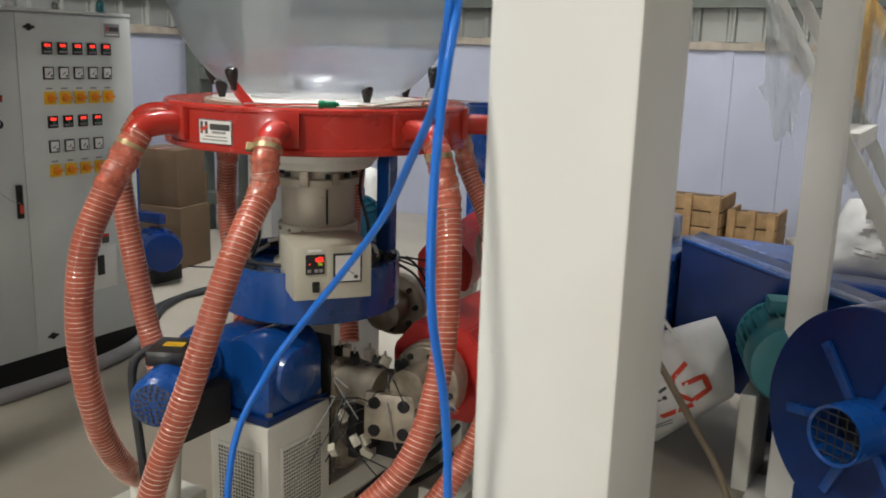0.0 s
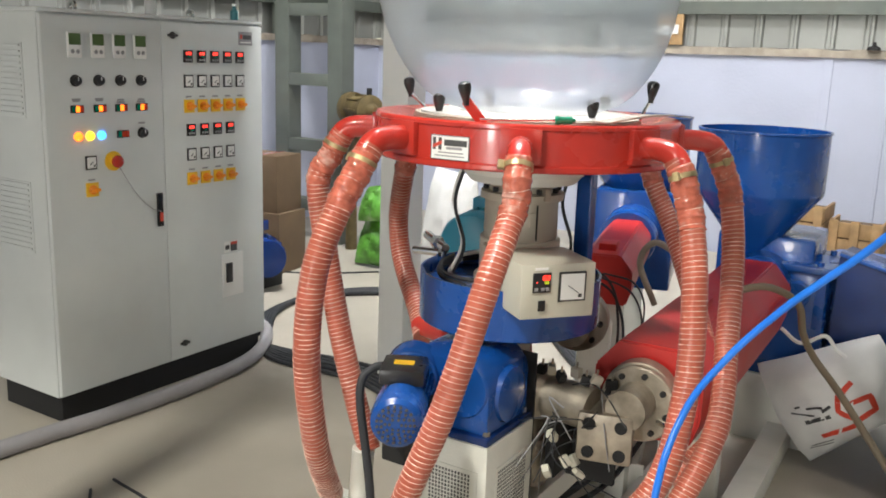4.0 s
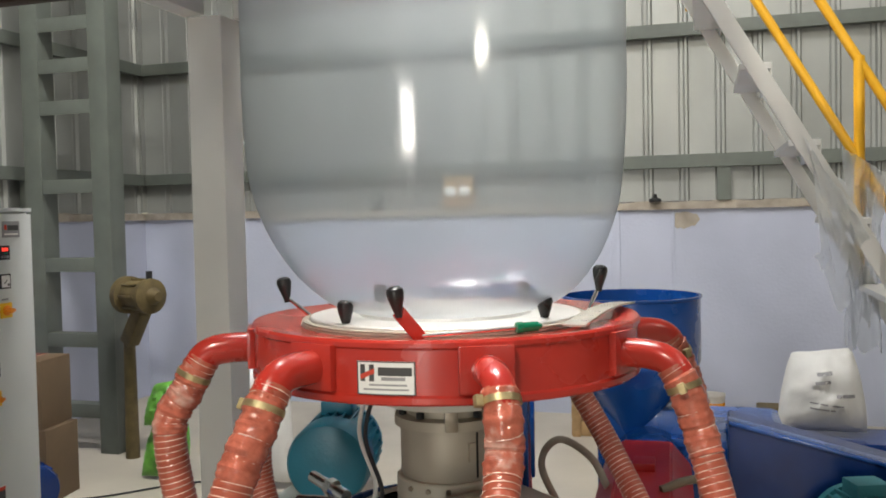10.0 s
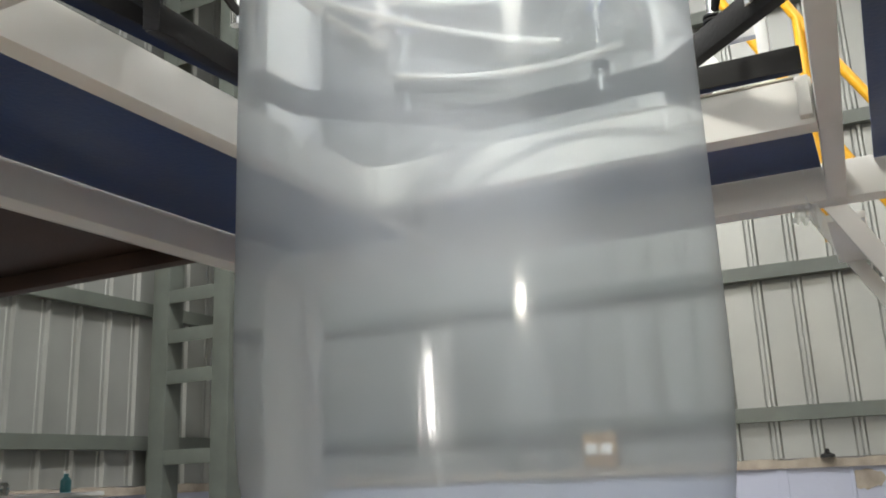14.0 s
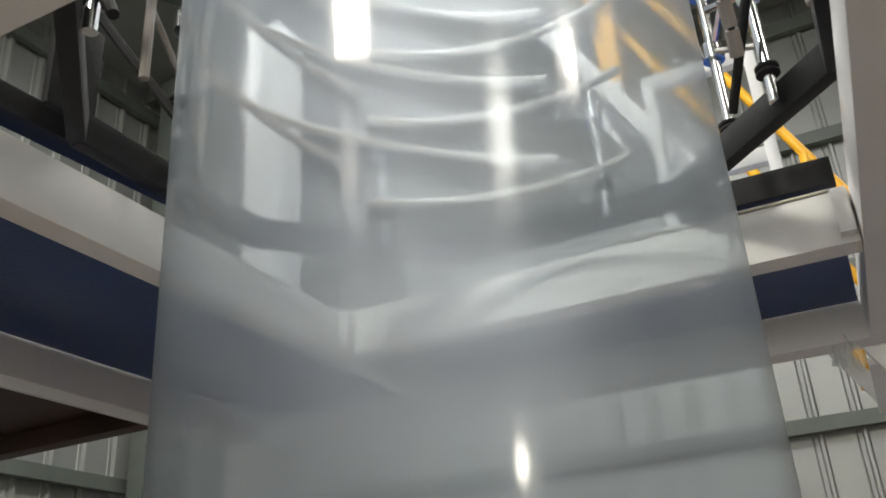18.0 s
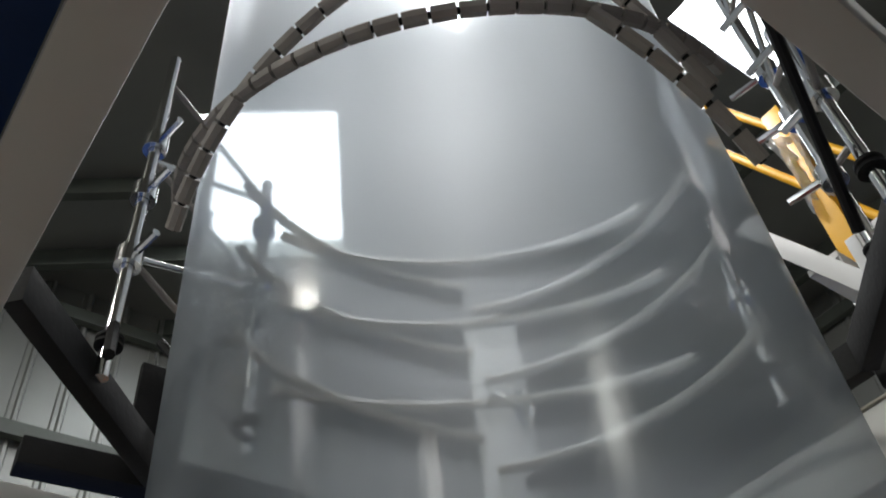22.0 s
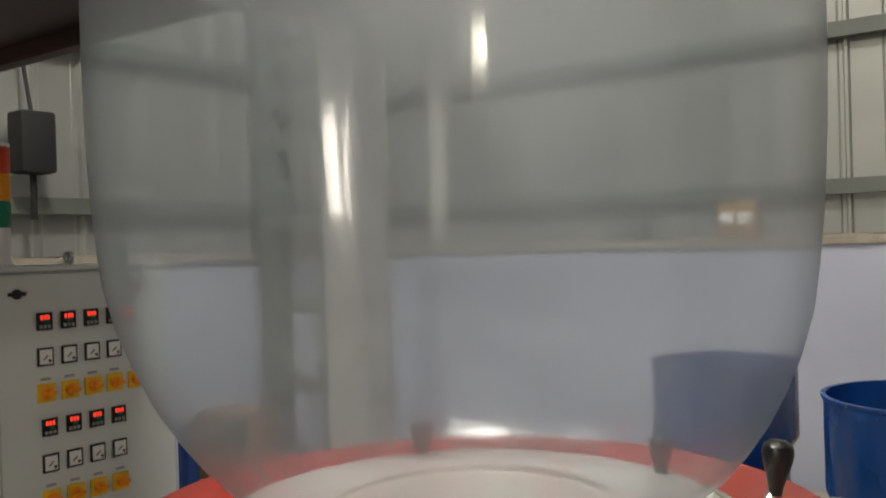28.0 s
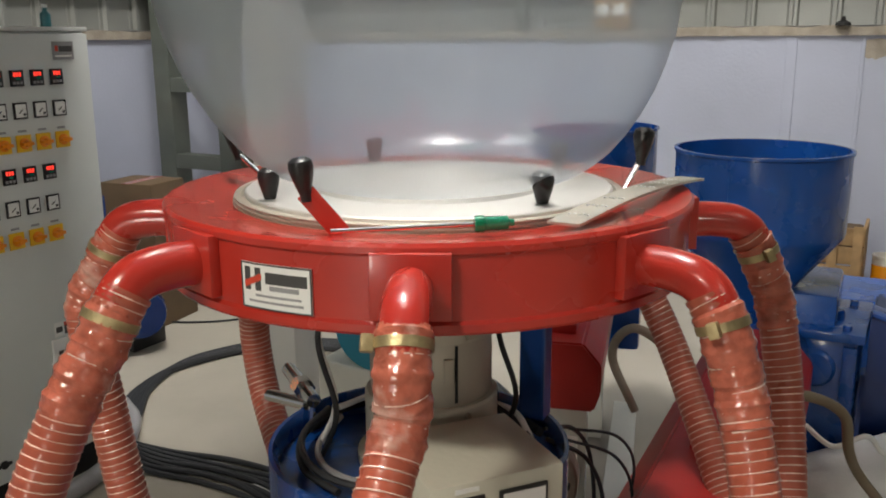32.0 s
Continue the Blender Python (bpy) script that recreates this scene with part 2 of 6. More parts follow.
M_GREYINK = paint("grey_print", (0.30, 0.30, 0.31), 0.6, vary=0.05)
M_TEAL = paint("teal_motor_paint", (0.035, 0.19, 0.22), 0.4, vary=0.12, bump=0.02)
M_AQUA = paint("bright_teal_motor_paint", (0.015, 0.22, 0.33), 0.35, vary=0.12, bump=0.02)
M_DIRTMOTOR = paint("dirty_yellow_motor_paint", (0.11, 0.08, 0.03), 0.6, vary=0.4, scale=9, bump=0.05)
M_WOOD = paint("crate_wood", (0.36, 0.23, 0.11), 0.75, vary=0.25, scale=12, bump=0.05)
M_CARD = paint("cardboard", (0.13, 0.085, 0.048), 0.85, vary=0.12)
M_WHITEPLASTIC = paint("white_plastic", (0.82, 0.82, 0.80), 0.35, vary=0.03)
M_ORANGE = paint("orange_switch", (0.90, 0.28, 0.01), 0.35, vary=0.04)
M_SWITCHYEL = paint("yellow_switch_plate", (0.86, 0.52, 0.02), 0.4, vary=0.04)
M_LCD = paint("green_display", (0.07, 0.13, 0.03), 0.5, vary=0.1)
M_GREENGLASS = paint("green_plastic_grip", (0.0, 0.22, 0.10), 0.12, vary=0.1, coat=0.5)
M_GREENLENS = paint("green_lens", (0.0, 0.22, 0.12), 0.15, vary=0.04)
M_REDLENS = paint("red_lens", (0.55, 0.05, 0.02), 0.15, vary=0.04)
M_AMBERLENS = paint("amber_lens", (0.80, 0.30, 0.01), 0.15, vary=0.04)
# pale patches are painted glints on the crinkled wrap
M_TAPE = paint("clear_wrap_tape", (0.47, 0.125, 0.08), 0.14, vary=0.3, scale=40, bump=0.12, fine=60, stain_glint=(0.74, 0.56, 0.48), stain_glint_amount=0.75, coat=0.3)
M_HOSE = paint("orange_silicone_hose", (0.42, 0.095, 0.055), 0.3, vary=0.2, scale=14, bump=0.03, fine=50, coat=0.3)
M_WIRE = paint("pale_hose_wire", (0.84, 0.62, 0.52), 0.15, vary=0.35, scale=30)
M_GLOWRED = glow("red_digits", (1.0, 0.05, 0.03), 1.6)
M_GLOWGREEN = glow("yellow_green_digits", (0.5, 0.6, 0.02), 0.7)
M_GLOWORANGE = glow("orange_lamp", (1.0, 0.16, 0.01), 2.2)
M_GLOWYEL = glow("yellow_lamp", (1.0, 0.55, 0.02), 2.2)
M_GLOWBLUE = glow("blue_lamp", (0.05, 0.35, 1.0), 2.2)
M_DAY = glow("daylight_sheet", (0.95, 0.98, 1.0), 24.0)
M_FILM = film("blown_film", 0.065, 0.13, (0.945, 0.975, 0.995), 0.7, 3.4)
M_WRAP = film("clear_wrap", 0.22, 0.2, (0.96, 0.96, 0.94), 0.6)

# ---- shaping helpers ----


def put(name, bm, material, parent=None, label="", smooth=False):
    mesh = bpy.data.meshes.new(name)
    bm.normal_update()
    bm.to_mesh(mesh)
    bm.free()
    mesh.materials.append(material)
    if smooth:
        for f in mesh.polygons:
            f.use_smooth = True
        mesh.set_sharp_from_angle(angle=radians(35))
    ob = new(name, mesh)
    if parent:
        ob.parent = parent
    if label:
        tagged(ob, label)
    return ob


def part(name, bm, material, parent, label="", smooth=True):
    return put(name, bm, material, parent, label, smooth)


def thing(name, label, category, group="", kind="", at=None):
    ob = new(name)
    ob.empty_display_size = 0.05
    if at:
        ob.matrix_world = at
    return tagged(ob, label, category, group, kind)


def box(bm, x0, x1, y0, y1, z0, z1, bevel=0.0, m=None):
    made = bmesh.ops.create_cube(bm, size=1)["verts"]
    for v in made:
        v.co = Vector(((x0 + x1) / 2 + v.co.x * (x1 - x0), (y0 + y1) / 2 + v.co.y * (y1 - y0), (z0 + z1) / 2 + v.co.z * (z1 - z0)))
    if bevel:
        edges = list({e for v in made for e in v.link_edges})
        made = bmesh.ops.bevel(bm, geom=edges, offset=bevel, segments=2, affect="EDGES", profile=0.6)["verts"]
    if m:
        bmesh.ops.transform(bm, matrix=m, verts=made)
    return bm


def nb(x0, x1, y0, y1, z0, z1, bevel=0.0, m=None):
    return box(bmesh.new(), x0, x1, y0, y1, z0, z1, bevel, m)


def lathe(bm, profile, n=48, m=None, closed=False):
    """Turns (radius, height) pairs about z."""
    rings = []
    for r, z in profile:
        if r < 1e-6:
            rings.append([bm.verts.new((0, 0, z))])
        else:
            rings.append([bm.verts.new((r * math.cos(2 * math.pi * k / n), r * math.sin(2 * math.pi * k / n), z)) for k in range(n)])
    pairs = list(zip(rings, rings[1:])) + ([(rings[-1], rings[0])] if closed else [])
    for a, b in pairs:
        for k in range(n):
            j = (k + 1) % n
            if len(a) == 1 and len(b) == 1:
                continue
            if len(a) == 1:
                bm.faces.new((a[0], b[j], b[k]))
            elif len(b) == 1:
                bm.faces.new((a[k], a[j], b[0]))
            else:
                bm.faces.new((a[k], a[j], b[j], b[k]))
    if m:
        bmesh.ops.transform(bm, matrix=m, verts=[v for ring in rings for v in ring])
    return bm


def rod(bm, a, b, r, n=12, r2=None):
    """A round bar from a to b."""
    a, b = Vector(a), Vector(b)
    turn = (b - a).to_track_quat("Z", "Y").to_matrix().to_4x4()
    h = (b - a).length
    return lathe(bm, [(0, 0), (r, 0), (r if r2 is None else r2, h), (0, h)], n, Matrix.Translation(a) @ turn)


def beam(bm, a, b, w, h, bevel=0.004, twist=0.0):
    """A square bar from a to b, w across and h up."""
    a, b = Vector(a), Vector(b)
    d = b - a
    x = d.normalized()
    up = Vector((0, 0, 1)) if abs(x.z) < 0.95 else Vector((0, 1, 0))
    y = up.cross(x).normalized()
    z = x.cross(y)
    m = Matrix.Translation((a + b) / 2) @ Matrix((x, y, z)).transposed().to_4x4() @ Matrix.Rotation(twist, 4, "X")
    return box(bm, -d.length / 2, d.length / 2, -w / 2, w / 2, -h / 2, h / 2, bevel, m)


def smooth_line(points, steps=10):
    """Points along a smooth curve through the given ones."""
    p = [Vector(q) for q in points]
    p = [p[0] * 2 - p[1]] + p + [p[-1] * 2 - p[-2]]
    out = []
    for i in range(1, len(p) - 2):
        for k in range(steps):
            t = k / steps
            a, b, c, d = p[i - 1 : i + 3]
            out.append(0.5 * ((2 * b) + (c - a) * t + (2 * a - 5 * b + 4 * c - d) * t * t + (3 * b - a - 3 * c + d) * t ** 3))
    return out + [p[-2]]


def pipe(bm, line, radius, n=12, caps=True):
    """A tube along a line; radius may be a number or a function of the length passed."""
    line = [Vector(q) for q in line]
    rings, side, passed = [], None, 0.0
    for i, q in enumerate(line):
        d = (line[min(i + 1, len(line) - 1)] - line[max(i - 1, 0)]).normalized()
        if side is None:
            side = d.orthogonal().normalized()
        side = (side - d * side.dot(d)).normalized()
        other = d.cross(side)
        if i:
            passed += (q - line[i - 1]).length
        r = radius(passed) if callable(radius) else radius
        rings.append([bm.verts.new(q + (side * math.cos(2 * math.pi * k / n) + other * math.sin(2 * math.pi * k / n)) * r) for k in range(n)])
    for a, b in zip(rings, rings[1:]):
        for k in range(n):
            j = (k + 1) % n
            bm.faces.new((a[k], a[j], b[j], b[k]))
    if caps:
        bm.faces.new(rings[0][::-1])
        bm.faces.new(rings[-1])
    return bm


def helix_on(line, radius, pitch, per_turn=14):
    """A line that winds round the given one."""
    line = [Vector(q) for q in line]
    out, side, turned = [], None, 0.0
    for i in range(len(line) - 1):
        a, b = line[i], line[i + 1]
        d = (b - a).normalized()
        if side is None:
            side = d.orthogonal().normalized()
        side = (side - d * side.dot(d)).normalized()
        other = d.cross(side)
        n = max(1, int(round((b - a).length / pitch * per_turn)))
        for k in range(n):
            angle = 0.35 * math.sin(0.9 * turned) + 0.25 * math.sin(2.3 * turned) + 2 * math.pi * (turned + (b - a).length * k / n / pitch)
            out.append(a.lerp(b, k / n) + (side * math.cos(angle) + other * math.sin(angle)) * radius)
        turned += (b - a).length / pitch
    return out


def evenly(line, step):
    """The line cut into equal steps."""
    line = [Vector(q) for q in line]
    out, left = [line[0]], step
    for a, b in zip(line, line[1:]):
        d = (b - a).length
        while d >= left:
            a = a + (b - a).normalized() * left
            out.append(a.copy())
            d -= left
            left = step
        left -= d
    return out

# ---- the hall ----
WEST, EAST, NORTH, SOUTH = -4.6, 13.0, 5.455, -15.0

put_floor = tagged(put("floor", nb(WEST - 0.3, EAST + 0.3, SOUTH - 0.3, NORTH + 0.3, -0.12, 0.0), M_FLOOR), "stained pale concrete factory floor", "floor", kind="structure")


def cladding(name, a, b, z0, z1, inward, label):
    """Ribbed metal sheet between two plan points, with real ribs and thickness."""
    a, b = Vector((*a, 0)), Vector((*b, 0))
    d, n = (b - a).normalized(), Vector((*inward, 0))
    length, s, front = (b - a).length, 0.0, []
    while s < length:
        for ds, dn in ((0, 0), (0.196, 0), (0.204, 0.006), (0.212, 0), (0.236, 0), (0.248, 0.028), (0.268, 0.028), (0.28, 0)):
            if s + ds <= length:
                front.append(a + d * (s + ds) + n * dn)
        s += 0.28
    bm = bmesh.new()
    lines = [[bm.verts.new((p.x, p.y, z)) for p in front] + [bm.verts.new((p.x - n.x * 0.04, p.y - n.y * 0.04, z)) for p in reversed(front)] for z in (z0, z1)]
    k = len(lines[0])
    for i in range(k):
        j = (i + 1) % k
        bm.faces.new((lines[0][i], lines[0][j], lines[1][j], lines[1][i]))
    bmesh.ops.recalc_face_normals(bm, faces=bm.faces)
    return tagged(put(name, bm, M_SHEET), label, "wall", kind="structure")


def block_wall(name, x0, x1, y0, y1, label):
    return tagged(put(name, nb(x0, x1, y0, y1, 0, 1.687), M_WALL), label, "wall", kind="structure")


north = block_wall("wall_north", WEST, EAST, NORTH, NORTH + 0.25, "low lilac-painted masonry wall with bare patches")
west = block_wall("wall_west", WEST - 0.25, WEST, SOUTH, NORTH + 0.25, "low lilac-painted masonry wall behind the control cabinet")
# east and south walls are out of view, set far off to weaken bounced light
block_wall("wall_east", EAST, EAST + 0.25, SOUTH, NORTH + 0.25, "low lilac-painted masonry wall")
for x0, x1 in ((WEST, 0.15), (1.45, EAST)):
    block_wall("wall_south", x0, x1, SOUTH - 0.25, SOUTH, "low lilac-painted masonry wall beside the doorway")
for nm, a in (("ledge_north", (WEST, EAST, NORTH - 0.03, NORTH + 0.25)), ("ledge_west", (WEST - 0.25, WEST + 0.03, SOUTH, NORTH - 0.03))):
    bm = bmesh.new()
    # uneven mortar along the top of the wall
    lo, hi = (a[0], a[1]) if "north" in nm else (a[2], a[3])
    n = int((hi - lo) / 0.11)
    cols = []
    for i in range(n + 1):
        s = lo + (hi - lo) * i / n
        jz, jd = noise.noise((s * 5, 0, 0)) * 0.02, noise.noise((s * 7, 3, 0)) * 0.018
        if "north" in nm:
            q = [(s, a[2] + jd, 1.687), (s, a[2] + jd, 1.750 + jz), (s, a[3], 1.760), (s, a[3], 1.687)]
        else:
            q = [(a[1] - jd, s, 1.687), (a[1] - jd, s, 1.750 + jz), (a[0], s, 1.760), (a[0], s, 1.687)]
        cols.append([bm.verts.new(p) for p in q])
    for c, d in zip(cols, cols[1:]):
        for k in range(4):
            bm.faces.new((c[k], c[(k + 1) % 4], d[(k + 1) % 4], d[k]))
    bmesh.ops.recalc_face_normals(bm, faces=bm.faces)
    tagged(put(nm, bm, M_CEMENT), "rough bare cement ledge on top of the wall", "ledge", kind="structure")
cladding("wall_north_sheet", (WEST, NORTH + 0.04), (EAST, NORTH + 0.04), 1.755, ROOF, (0, -1), "ribbed galvanised sheet cladding above the low wall")
cladding("wall_west_sheet", (WEST - 0.04, SOUTH), (WEST - 0.04, NORTH), 1.755, ROOF, (1, 0), "ribbed galvanised sheet cladding above the low wall")
# sheets over the unseen east and south walls, equally far out
cladding("wall_east_sheet", (EAST + 0.04, SOUTH), (EAST + 0.04, NORTH), 1.687, ROOF, (-1, 0), "ribbed galvanised sheet cladding")
for x0, x1, z0 in ((WEST, 0.15, 1.687), (1.45, EAST, 1.687), (0.15, 1.45, 3.0)):
    cladding("wall_south_sheet", (x0, SOUTH - 0.04), (x1, SOUTH - 0.04), z0, ROOF, (0, 1), "ribbed galvanised sheet cladding")
tagged(put("ground", nb(-40, 40, -70, SOUTH - 0.3, -0.14, -0.02), M_FLOOR), "pale yard ground outside the doorway", "ground", kind="structure")

# added piece that keeps sky light out of the open cladding corner
tagged(put("trim_corner", nb(WEST - 0.10, WEST - 0.004, NORTH - 0.02, NORTH + 0.10, 1.765, ROOF - 0.005), M_SHEET), "sheet corner piece added to close a light gap in the cladding", "wall trim", kind="structure")

# roof sheet with clear panels
SKY = [(-0.52, -0.09, 2.45, 3.42), (-1.28, -0.62, 0.62, 1.38)]
# one panel lies askew: its centre, half sizes, and the frame round it in the sheet
SKEW, HALF_U, HALF_V = radians(57), 0.45, 0.58
UX, UY = math.cos(SKEW), math.sin(SKEW)
askew = [(-2.93 + a * HALF_U * UX - b * HALF_V * UY, 1.03 + a * HALF_U * UY + b * HALF_V * UX) for a, b in ((-1, -1), (1, -1), (1, 1), (-1, 1))]
GAP = (min(p[0] for p in askew), max(p[0] for p in askew), min(p[1] for p in askew), max(p[1] for p in askew))
bm = bmesh.new()
xs = sorted({WEST - 0.3, EAST + 0.3, *[v for q in SKY + [GAP] for v in q[:2]]})
ys = sorted({SOUTH - 0.3, NORTH + 0.3, *[v for q in SKY + [GAP] for v in q[2:]]})
for x0, x1 in zip(xs, xs[1:]):
    for y0, y1 in zip(ys, ys[1:]):
        cx, cy = (x0 + x1) / 2, (y0 + y1) / 2
        if not any(q[0] < cx < q[1] and q[2] < cy < q[3] for q in SKY + [GAP]):
            box(bm, x0, x1, y0, y1, ROOF, ROOF + 0.04)
corner = {"left": min(askew), "low": min(askew, key=lambda p: p[1]), "right": max(askew), "high": max(askew, key=lambda p: p[1])}
for p, q, (cx, cy) in (("left", "low", (GAP[0], GAP[2])), ("low", "right", (GAP[1], GAP[2])), ("right", "high", (GAP[1], GAP[3])), ("high", "left", (GAP[0], GAP[3]))):
    lower = [bm.verts.new((x, y, ROOF)) for x, y in (corner[p], corner[q], (cx, cy))]
    upper = [bm.verts.new((v.co.x, v.co.y, ROOF + 0.04)) for v in lower]
    bm.faces.new(lower)
    bm.faces.new(upper[::-1])
    for k in range(3):
        bm.faces.new((lower[k], upper[k], upper[(k + 1) % 3], lower[(k + 1) % 3]))
bmesh.ops.recalc_face_normals(bm, faces=bm.faces)
tagged(put("ceiling", bm, M_SHEET), "ribbed metal roof sheet with clear panels", "roof", kind="structure")
for i, q in enumerate(SKY):
    pane = put("window_%d" % (i + 1), nb(q[0] - 0.02, q[1] + 0.02, q[2] - 0.02, q[3] + 0.02, ROOF + 0.045, ROOF + 0.055), M_DAY)
    tagged(pane, "bright translucent daylight panel in the metal roof", "skylight", kind="structure")

pane = put("window_%d" % (len(SKY) + 1), nb(-HALF_U - 0.02, HALF_U + 0.02, -HALF_V - 0.02, HALF_V + 0.02, ROOF + 0.045, ROOF + 0.055, 0, pose(-2.93, 1.03, 0, 0, 0, 57)), M_DAY)
tagged(pane, "bright translucent daylight panel in the metal roof", "skylight", kind="structure")

# girts, stubs and roof purlins
for off, s0, s1 in ((-2.97, -3.2, -1.62), (-3.62, -2.9, 1.2), (-4.42, -2.0, 2.0)):
    a, b = [(off * UY + s * UX, -off * UX + s * UY, ROOF - 0.085) for s in (s0, s1)]
    tagged(put("purlin", beam(bmesh.new(), a, b, 0.07, 0.15, 0.004), M_GREEN), "grey-green steel roof purlin", "purlin", "roof purlins", "structure")
for z in (2.068, 3.105, 4.175, 5.255, 6.31):
    tagged(put("girt_north", nb(WEST, EAST, NORTH - 0.06, NORTH + 0.008, z - 0.052, z + 0.052, 0.004), M_GREEN), "grey-green steel wall girt", "girt", "wall girts", "structure")
    tagged(put("girt_west", nb(WEST - 0.008, WEST + 0.06, SOUTH, NORTH - 0.07, z - 0.052, z + 0.052, 0.004), M_GREEN), "grey-green steel wall girt", "girt", "wall girts", "structure")
for x in (0.70, -2.2, 3.6):
    tagged(put("girt_stub", nb(x - 0.05, x + 0.05, NORTH - 0.05, NORTH + 0.006, 1.755, 2.02, 0.003), M_GREEN), "short grey-green steel stub under the girt", "girt stub", "girt stubs", "structure")
for y in (-0.9, 3.9):
    tagged(put("girt_stub", nb(WEST - 0.006, WEST + 0.05, y - 0.05, y + 0.05, 1.755, 2.02, 0.003), M_GREEN), "short grey-green steel stub under the girt", "girt stub", "girt stubs", "structure")
for y in (-14, -12.2, -10.4, -8.6, -6.8, -5, -3.2, -1.4, 0.2, 1.98, 3.7, 5.0):
    tagged(put("purlin", nb(WEST if not -1 < y < 3 else -1.85, EAST, y - 0.04, y + 0.04, ROOF - 0.16, ROOF - 0.004, 0.004), M_GREEN), "grey-green steel roof purlin", "purlin", "roof purlins", "structure")

# joints, bare patch and bolt on the north wall
for x, w in ((-0.145, 0.035), (0.31, 0.012)):
    tagged(put("wall_joint", nb(x - w, x + w, NORTH - 0.012, NORTH + 0.004, 0.0, 1.683, 0.004), M_WALL), "painted vertical pilaster strip on the wall", "wall strip", kind="structure")
bm = bmesh.new()
ring = [bm.verts.new((0.403 + (0.085 + 0.035 * noise.noise((math.cos(a) * 1.7, math.sin(a) * 1.7, 5))) * math.cos(a) * 1.25, NORTH - 0.004, 1.600 + (0.07 + 0.04 * noise.noise((math.cos(a) * 2, math.sin(a) * 2, 9))) * math.sin(a))) for a in [2 * math.pi * k / 26 for k in range(26)]]
face = bm.faces.new(ring)
deep = bmesh.ops.extrude_face_region(bm, geom=[face])["geom"]
for v in deep:
    if isinstance(v, bmesh.types.BMVert):
        v.co.y += 0.006
bmesh.ops.recalc_face_normals(bm, faces=bm.faces)
tagged(put("wall_patch", bm, M_CEMENT), "bare cement patch in the lilac wall paint", "wall patch", kind="structure")
bm = bmesh.new()
lathe(bm, [(0, 0), (0.05, 0.0), (0.045, 0.02), (0.015, 0.035), (0.012, 0.06), (0, 0.062)], 14, pose(0.172, NORTH - 0.045, 1.752))
tagged(put("anchor_bolt", bm, M_BLACKSTEEL, smooth=True), "rusty anchor bolt on the cement ledge", "bolt")

# latticed column of the hall by the west wall
lattice = thing("lattice_column", "grey-green built-up steel column with cross battens", "column")
for x in (-4.165, -3.585):
    bm = bmesh.new()
    box(bm, x - 0.075, x + 0.075, 3.50, 3.512, 0, ROOF - 0.17, 0.002)
    box(bm, x - 0.075, x - 0.063, 3.512, 3.66, 0, ROOF - 0.17, 0.002)
    box(bm, x + 0.063, x + 0.075, 3.512, 3.66, 0, ROOF - 0.17, 0.002)
    part("leg", bm, M_GREEN, lattice)
for z in (0.305, 0.82, 1.37, 1.94, 2.51, 2.81, 3.11, 3.58, 4.05, 4.55, 5.05, 5.52):
    bm = bmesh.new()
    box(bm, -4.088, -3.662, 3.502, 3.51, z - 0.05, z + 0.05, 0.002)
    box(bm, -4.088, -3.662, 3.51, 3.62, z + 0.04, z + 0.05, 0.002)
    part("batten", bm, M_GREEN, lattice)

# ---- tower of the film line ----
T = 1.30
tower = thing("film_tower", "white-painted square steel tower with a blue deck", "steel tower")
ZB, ZT = 2.46, 2.572
COLS = [(1.278, -1.175), (1.19, 1.275), (-1.30, 1.25), (-1.30, -1.27)]
for x, y in COLS:
    S = 0.06 if y > 1 and x > 0 else 0.075
    col = part("column", nb(x - S, x + S, y - S, y + S, 0.012, ZB, 0.008), M_WHITE, tower)
    part("base_plate", nb(x - 0.13, x + 0.13, y - 0.13, y + 0.13, 0, 0.012, 0.002), M_WHITE, col)
    part("upper_column", nb(x - S, x + S, y - S, y + S, ZT, 4.15, 0.008), M_WHITE, tower)


zc = (ZB + ZT) / 2
for a, b in (((-1.225, 1.305), (1.13, 1.305)), ((-1.225, -1.22), (1.203, -1.20)), ((-1.335, -1.195), (-1.335, 1.175)), ((1.245, 1.215), (1.30, -1.10))):
    part("edge_beam", beam(bmesh.new(), (*a, zc), (*b, zc), 0.08, ZT - ZB, 0.005), M_WHITE, tower)
    # lips of the rolled section
    n = Vector((b[1] - a[1], a[0] - b[0], 0)).normalized() * 0.0435
    part("flange", beam(bmesh.new(), Vector((*a, ZB + 0.004)) - n, Vector((*b, ZB + 0.004)) - n, 0.006, 0.008, 0.001), M_WHITE, tower)
IX0, IX1, IY0, IY1 = -0.592, 0.572, -0.595, 0.605
part("joist", beam(bmesh.new(), (IX0 - 0.027, -1.18, zc), (IX0 - 0.027, 1.265, zc), 0.054, ZT - ZB, 0.004), M_WHITE, tower)
part("joist", beam(bmesh.new(), (0.640, -1.16, zc), (0.560, 1.265, zc), 0.05, ZT - ZB, 0.004), M_WHITE, tower)
part("trimmer", beam(bmesh.new(), (IX0, IY1 + 0.033, zc), (0.555, IY1 + 0.033, zc), 0.066, ZT - ZB, 0.004), M_WHITE, tower)
part("trimmer", beam(bmesh.new(), (IX0, IY0 - 0.033, zc), (0.594, IY0 - 0.033, zc), 0.066, ZT - ZB, 0.004), M_WHITE, tower)
part("cleat", nb(0.523, 0.551, 0.575, 0.603, ZB + 0.012, ZB + 0.105, 0.002), M_WHITE, tower, "white welded corner cleat")
part("cleat", nb(IX0 + 0.003, IX0 + 0.03, 0.575, 0.603, ZB + 0.012, ZB + 0.105, 0.002), M_WHITE, tower, "white welded corner cleat")
